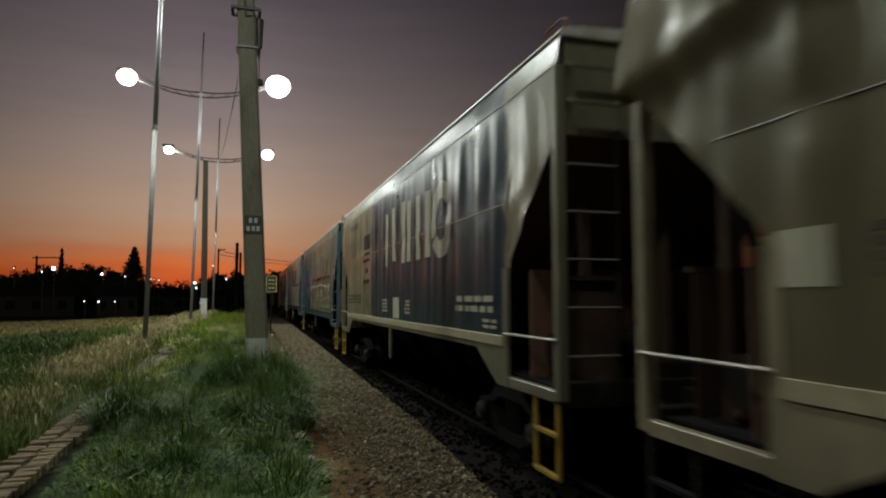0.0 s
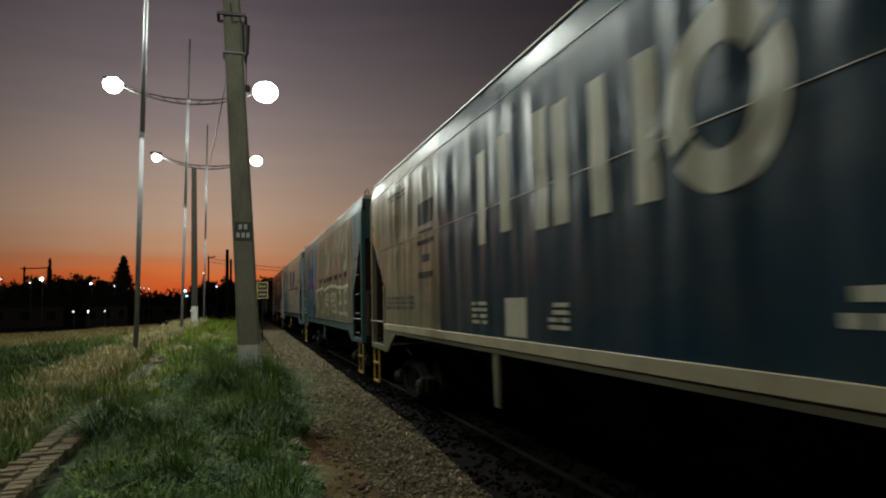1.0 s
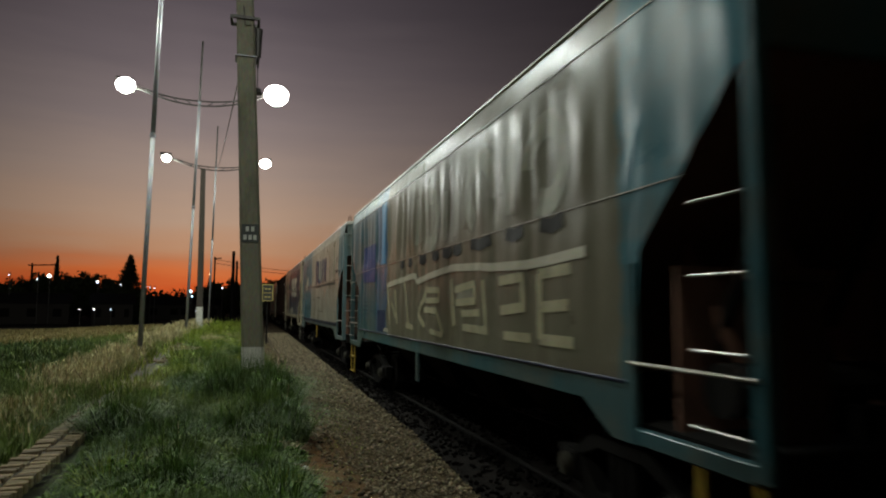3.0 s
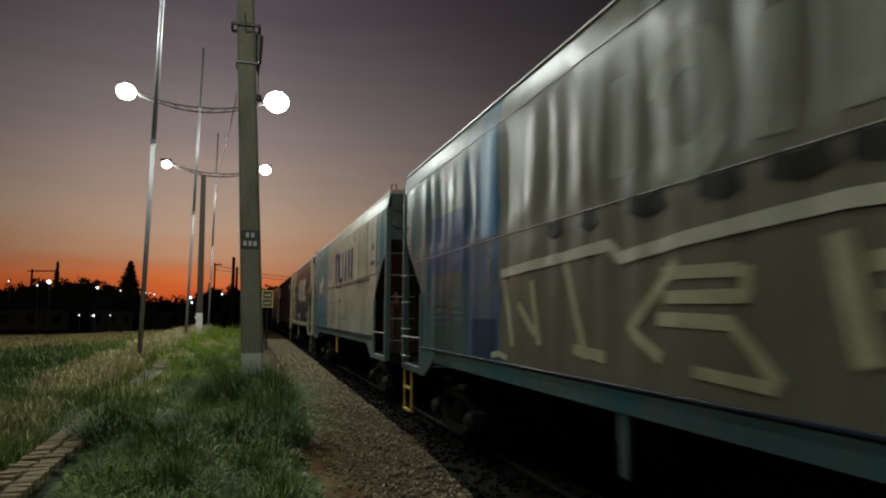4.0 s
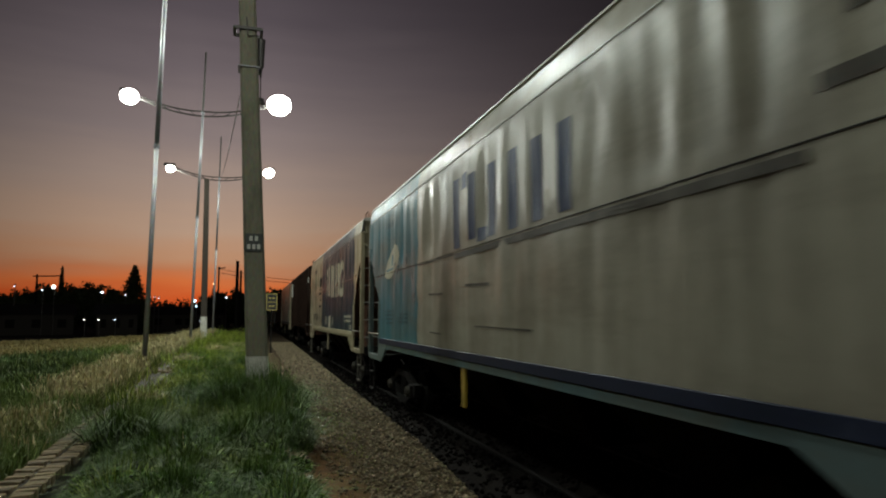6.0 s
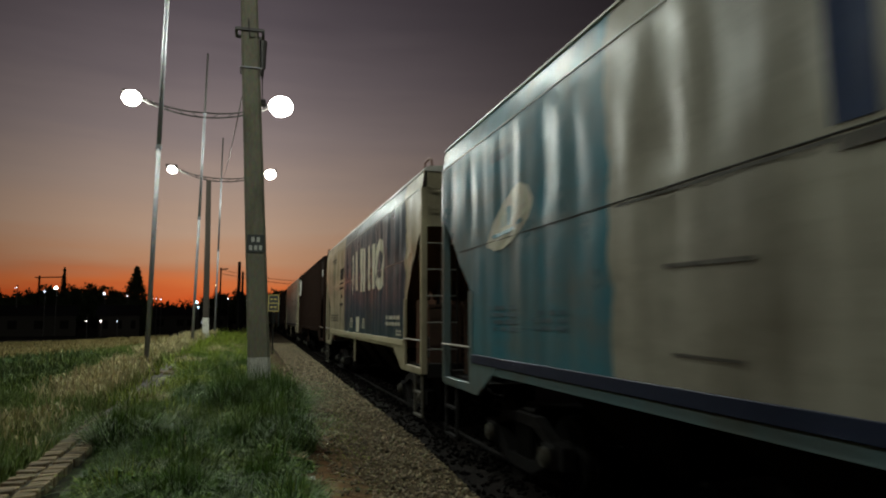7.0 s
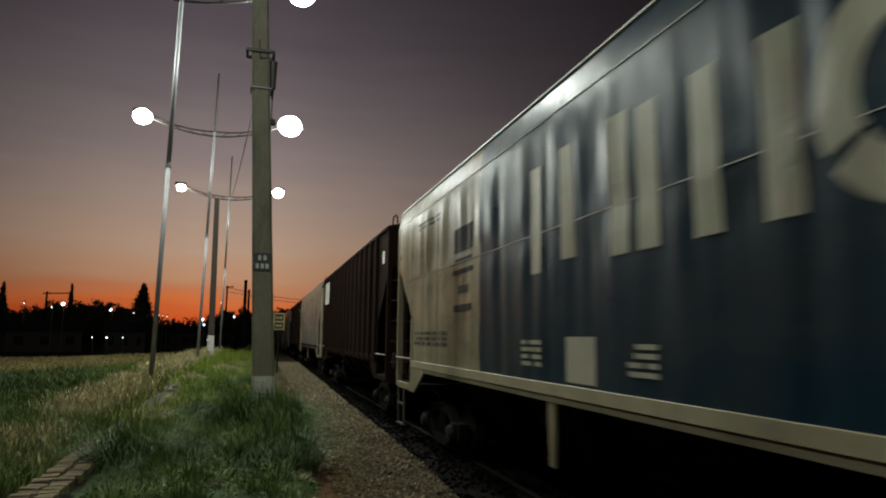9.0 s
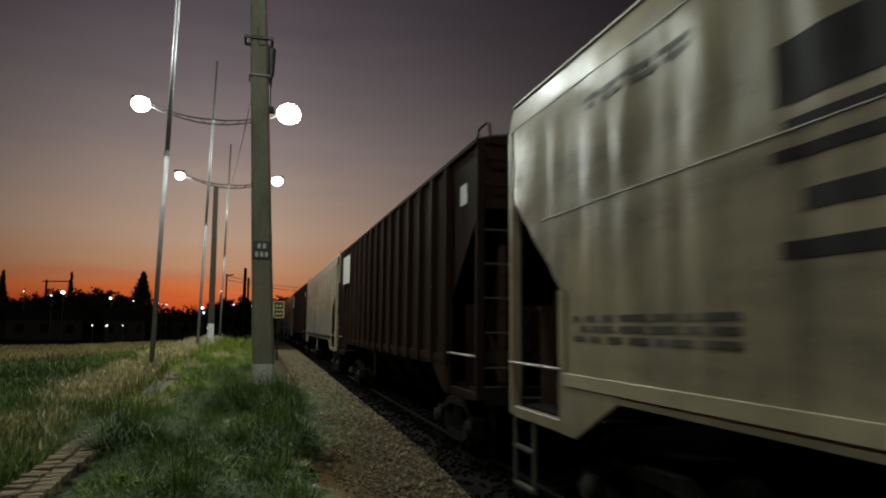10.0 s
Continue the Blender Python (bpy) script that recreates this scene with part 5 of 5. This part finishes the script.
PEBBLE = mat("grey_pebbles", (0.160, 0.128, 0.078), 0.95, scale=3.0, island=0.7, spec=0.2)
BALLAST = mat("near_black_ballast", (0.0050, 0.0040, 0.0034), 0.95, scale=3.0, island=0.5, spec=0.04)
stones("path_gravel", 30000, lambda y: 1.08, lambda y: path_edge(y) + 0.02, -3.0, 42, 0.007, 0.020, PEBBLE, "loose grey gravel on the path", 5)
stones("path_stones", 2200, lambda y: 0.8, lambda y: path_edge(y) - 0.03, 3.2, 22, 0.018, 0.034, PEBBLE, "scattered larger grey stones on the path", 15)
stones("strewn_pebbles", 2600, lambda y: 0.45, lambda y: 1.0, 3.2, 30, 0.007, 0.016, PEBBLE, "few loose pebbles on brown dirt", 8)
stones("track_ballast", 9000, lambda y: path_edge(y) + 0.1, lambda y: 5.6, -3.0, 30, 0.02, 0.045, BALLAST, "near-black ballast of the track bed", 6)


def litter():
    bm = B()
    bmesh.ops.create_icosphere(bm, subdivisions=2, radius=0.035)
    for v in bm.verts:
        v.co *= 1 + 0.35 * noise.noise(v.co * 40)
        v.co.z *= 0.5
    ob = part("litter", bm, M["lime"])
    ob.location = (0.60, 6.74, 0.03)
    tagged(ob, "small crumpled white litter on the gravel path", "litter")


litter()

# ---- sign beside the path ----


def sign():
    p = thing("track_sign", "black trackside sign with thin yellow frame on a post", "sign", at=(0.84, 30.0, 0))
    part("post", box(B(), -0.03, 0.03, 0.02, 0.08, -0.2, 2.58, 0.006), M["under"], p)
    plate = part("plate", box(B(), -0.235, 0.235, -0.01, 0.015, 1.87, 2.61, 0.004), M["sign_black"], p)
    bm = B()
    for x0, x1, z0, z1 in ((-0.235, 0.235, 1.87, 1.905), (-0.235, 0.235, 2.575, 2.61), (-0.235, -0.20, 1.905, 2.575), (0.20, 0.235, 1.905, 2.575), (-0.20, 0.20, 2.22, 2.25)):
        box(bm, x0, x1, -0.016, -0.0105, z0, z1)
    part("yellow_frame", bm, M["sign_yellow"], plate)
    for z in (2.41, 2.06):
        for x0, x1 in ((-0.13, -0.03), (0.02, 0.12)):
            part("sign_mark", box(B(), x0, x1, -0.016, -0.0105, z - 0.03, z + 0.03), M["sign_yellow"], plate)


sign()


def cable():
    bm = B()
    a, b = Vector((-0.30, 12.0, 5.55)), Vector((-2.08, 41.2, 9.85))
    pts = []
    for i in range(25):
        t = i / 24
        q = a.lerp(b, t)
        q.z -= 0.35 * math.sin(math.pi * t)
        pts.append(q)
    pipe(bm, pts, 0.012, 6)
    tagged(part("power_cable", bm, M["dark_steel"]), "thin dark power cable between pole and lamp post", "cable")


cable()

# ---- the dark town beyond the field ----


def place(az, dist, z=0.0):
    return (dist * math.sin(radians(az)), dist * math.cos(radians(az)), z)


def up(el, dist):
    return 1.6 + dist * math.tan(radians(el))


def leaf_cloud(bm_co, faces, rng, centre, radii, n, size):
    """Small leaf clumps through an uneven crown."""
    v = rng.normal(0, 1, (n, 3))
    v /= np.linalg.norm(v, axis=1)[:, None]
    v *= (rng.uniform(0, 1, n) ** 0.45)[:, None] * (1 + 0.25 * np.sin(v[:, :1] * 5 + v[:, 2:] * 4))
    c = np.array(centre) + v * np.array(radii)
    for p in c:
        k = len(bm_co)
        t = rng.normal(0, size, (4, 3))
        bm_co.extend((p + t).tolist())
        faces.append((k, k + 1, k + 2))
        faces.append((k, k + 2, k + 3))


def tree(az, dist, height, width, kind, seed):
    rng = np.random.default_rng(seed)
    x, y, _ = place(az, dist)
    z0 = ground_z(x, y) - 0.1
    height = height - z0
    p = thing("tree", {"cone": "dark pointed conifer against the dusk sky", "spire": "dark slender cypress against the dusk sky", "round": "dark broad tree at the field's far side"}[kind], "tree", "trees beyond the field", (x, y, z0))
    bm = B()
    tube(bm, (0, 0, 0), (0, 0, height * 0.8), 0.22, 0.06, 8)
    for k in range(5):
        a = k * 1.3
        zz = height * (0.35 + 0.08 * k)
        tube(bm, (0, 0, zz), (math.cos(a) * width * 0.3, math.sin(a) * width * 0.3, zz + height * 0.15), 0.07, 0.03, 6)
    part("trunk", bm, M["under"], p)
    co, faces = [], []
    if kind == "round":
        for k in range(6):
            a = rng.uniform(0, 6.28)
            leaf_cloud(co, faces, rng, (math.cos(a) * width * 0.26, math.sin(a) * width * 0.26, height * rng.uniform(0.45, 0.78)), (width * 0.3, width * 0.3, height * 0.24), 620, width * 0.016 + 0.07)
    else:
        layers = 14
        for k in range(layers):
            t = k / (layers - 1)
            r = width * 0.5 * ((1 - t) ** 0.8 * (1 if t > 0.15 else 0.8) + 0.05)
            leaf_cloud(co, faces, rng, (0, 0, height * (0.08 + 0.90 * t)), (r, r, height * 0.06), int(120 + 420 * (1 - t)), 0.07 + 0.014 * width)
    me = bpy.data.meshes.new("crown")
    me.from_pydata(co, [], faces)
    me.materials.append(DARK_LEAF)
    crown = new("crown", me)
    crown.parent = p


for i, (az, el, dist, width, kind) in enumerate((
    (-9.0, 3.85, 110, 6.4, "cone"), (-13.98, 3.65, 120, 1.9, "spire"), (-18.3, 3.6, 110, 2.6, "cone"),
    (-12.3, 2.65, 105, 6.5, "round"), (-10.9, 2.7, 105, 5.5, "round"), (-13.3, 2.35, 108, 5.0, "round"), (-15.0, 2.35, 110, 6.0, "round"),
    (-16.6, 2.3, 105, 6.0, "round"), (-18.2, 2.4, 105, 6.0, "round"), (-20.5, 2.5, 105, 7.0, "round"), (-22.5, 2.3, 100, 7.0, "round"),
    (-9.9, 1.95, 100, 4.0, "round"), (-1.9, 2.35, 120, 6.5, "round"), (-3.2, 1.95, 125, 5.0, "round"), (-0.7, 1.9, 125, 5.0, "round"),
    (1.2, 2.45, 130, 6.0, "round"), (2.6, 2.2, 150, 7.0, "round"))):
    tree(az, dist, up(el, dist), width, kind, 70 + i)


def far_woods():
    rng = np.random.default_rng(9)
    co, faces = [], []
    # behind the train the line is an unseen addition that blocks the glowing horizon
    for az in np.arange(-32, 85, 0.24):
        d = 150 + 20 * noise.noise((az * 0.2, 0, 0))
        h = up(1.42 + 0.18 * noise.noise((az * 1.1, 3, 0)) + 0.08 * noise.noise((az * 4, 3, 0)), d)
        x, y, _ = place(az, d)
        leaf_cloud(co, faces, rng, (x, y, h * 0.40), (0.9, 2.5, h * 0.55), 130, 0.30)
    me = bpy.data.meshes.new("far_woods")
    me.from_pydata(co, [], faces)
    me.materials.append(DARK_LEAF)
    tagged(new("far_woods", me), "black far line of woods and roofs, continued unseen behind the train", "woods", kind="stuff")


far_woods()


# the night's dark is put into the wall colour of the houses
HOUSE_PAINT = mat("night_dark_render", (0.035, 0.03, 0.025), 0.95)


def house(az, dist, w, d, h, seed):
    x, y, _ = place(az, dist)
    z0 = ground_z(x, y) - 0.1
    p = thing("house", "low dark house with pitched roof in the night", "house", "houses beyond the field", (x, y, z0))
    p.rotation_euler = (0, 0, radians(-az))
    bm = B()
    box(bm, -w / 2, w / 2, -d / 2, d / 2, 0, h)
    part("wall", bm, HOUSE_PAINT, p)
    bm = B()
    prism(bm, [(-d / 2 - 0.4, h), (0, h + 1.3), (d / 2 + 0.4, h)], -w / 2 - 0.3, w / 2 + 0.3)
    part("roof", bm, M["under"], p)
    for k in range(3):
        part("window", box(B(), -w / 2 + (k + 0.35) * w / 3, -w / 2 + (k + 0.7) * w / 3, -d / 2 - 0.03, -d / 2, 1.0, 2.0), M["under"], p)


for i, (az, dist, w) in enumerate(((-10.1, 92, 4.5), (-7.2, 118, 9.0), (-5.4, 122, 8.0), (-15.5, 96, 8.0), (-19, 98, 8.0), (-3.8, 118, 7.0))):
    house(az, dist, w, 6.0, 2.6, i)


def far_lamp(az, el, dist, r, color, strength):
    x, y, _ = place(az, dist)
    r *= 0.58
    z0, z = ground_z(x, y) - 0.1, up(el, dist)
    p = thing("distant_lamp", "small bright street lamp far beyond the field", "street lamp", "distant lamps", (x, y, z0))
    bm = B()
    tube(bm, (0, 0.3, 0), (0, 0.3, z - z0 + 0.3), 0.06, 0.05, 8)
    tube(bm, (0, 0.3, z - z0 + 0.3), (0, -0.1, z - z0 + 0.25), 0.04, 0.04, 6)
    part("post", bm, M["dark_steel"], p)
    bm = B()
    bmesh.ops.create_icosphere(bm, subdivisions=2, radius=r, matrix=Matrix.Translation((0, -0.1, z - z0)))
    part("lamp_glass", bm, glow_mat("distant_lamp_glow", color, strength), p)


COOL, WARM, CYANISH = (0.75, 0.82, 1.0), (1.0, 0.55, 0.25), (0.55, 0.85, 1.0)
for az, el, dist, r, col, st in (
    (-14.46, 2.25, 92, 0.36, (0.85, 1.0, 0.92), 6), (-15.2, 1.98, 92, 0.16, COOL, 3), (-11.22, 1.89, 92, 0.24, COOL, 5), (-12.35, -0.23, 85, 0.13, (1, 0.85, 0.8), 3),
    (-11.37, -0.24, 85, 0.17, (1, 0.9, 0.85), 4), (-10.24, -0.24, 85, 0.12, COOL, 3), (-9.61, 1.7, 95, 0.14, COOL, 3), (-7.79, 1.55, 100, 0.14, COOL, 3),
    (-7.5, 1.52, 100, 0.10, COOL, 2), (-7.17, 1.46, 100, 0.14, COOL, 3), (-4.47, 1.27, 90, 0.28, CYANISH, 5), (-4.35, 0.85, 90, 0.22, CYANISH, 3), (-3.08, 2.67, 100, 0.14, WARM, 4),
    (-2.04, 1.57, 100, 0.18, COOL, 4), (-0.56, 1.44, 100, 0.17, COOL, 4), (-16.96, 2.23, 95, 0.13, COOL, 3), (-4.0, -0.35, 88, 0.2, COOL, 0.5)):
    far_lamp(az, el, dist, r, col, st)


def far_pole(az, el, dist, arm, r):
    x, y, _ = place(az, dist)
    z0, z = ground_z(x, y) - 0.1, up(el, dist)
    p = thing("distant_pole", "dark wooden pole far along the line" + (" with crossarm" if arm else ""), "utility pole", "distant poles", (x, y, z0))
    part("shaft", tube(B(), (0, 0, 0), (0, 0, z - z0), r, r * 0.85, 10), M["under"], p)
    if arm:
        part("crossarm", beam(B(), (-arm * 0.15, -0.1, z - z0 - 0.25), (arm, -0.1, z - z0 - 0.15), 0.14), M["under"], p)
    return (x, y, z)


far_pole(-15.58, 3.15, 100, 3.0, 0.14)
far_pole(-2.69, 4.12, 95, 0.9, 0.13)
far_pole(-1.23, 4.63, 75, 0, 0.20)
far_pole(-0.94, 3.83, 90, 0, 0.17)


def far_wires():
    for k in range(2):
        bm = B()
        a, b = Vector(place(-2.69, 95, up(4.12, 95) - 0.3 - 0.5 * k)), Vector(place(9.0, 95, up(3.2, 95) - 0.4 * k))
        pts = []
        for i in range(17):
            t = i / 16
            q = a.lerp(b, t)
            q.z -= 0.8 * math.sin(math.pi * t)
            pts.append(q)
        pipe(bm, pts, 0.03, 5)
        tagged(part("overhead_wire", bm, M["under"]), "thin dark overhead wire against the sky", "cable", "overhead wires")


far_wires()

WHEEL_R = 0.43
STEP = 0.1


def motions():
    for i, (w, rolling) in TRAIN.items():
        walk(w, [(t, pose(TRACK_X, FRONTS[i] - SPEED * t, 0)) for t in (0, 2.5, 5, 7.5, 10)])
        if 0 < i < 7:
            turn = math.degrees(SPEED * STEP / WHEEL_R)
            for s in rolling:
                x, y, z = s.location
                walk(s, [(k * STEP, pose(x, y, z, turn * k)) for k in range(101)])


motions()
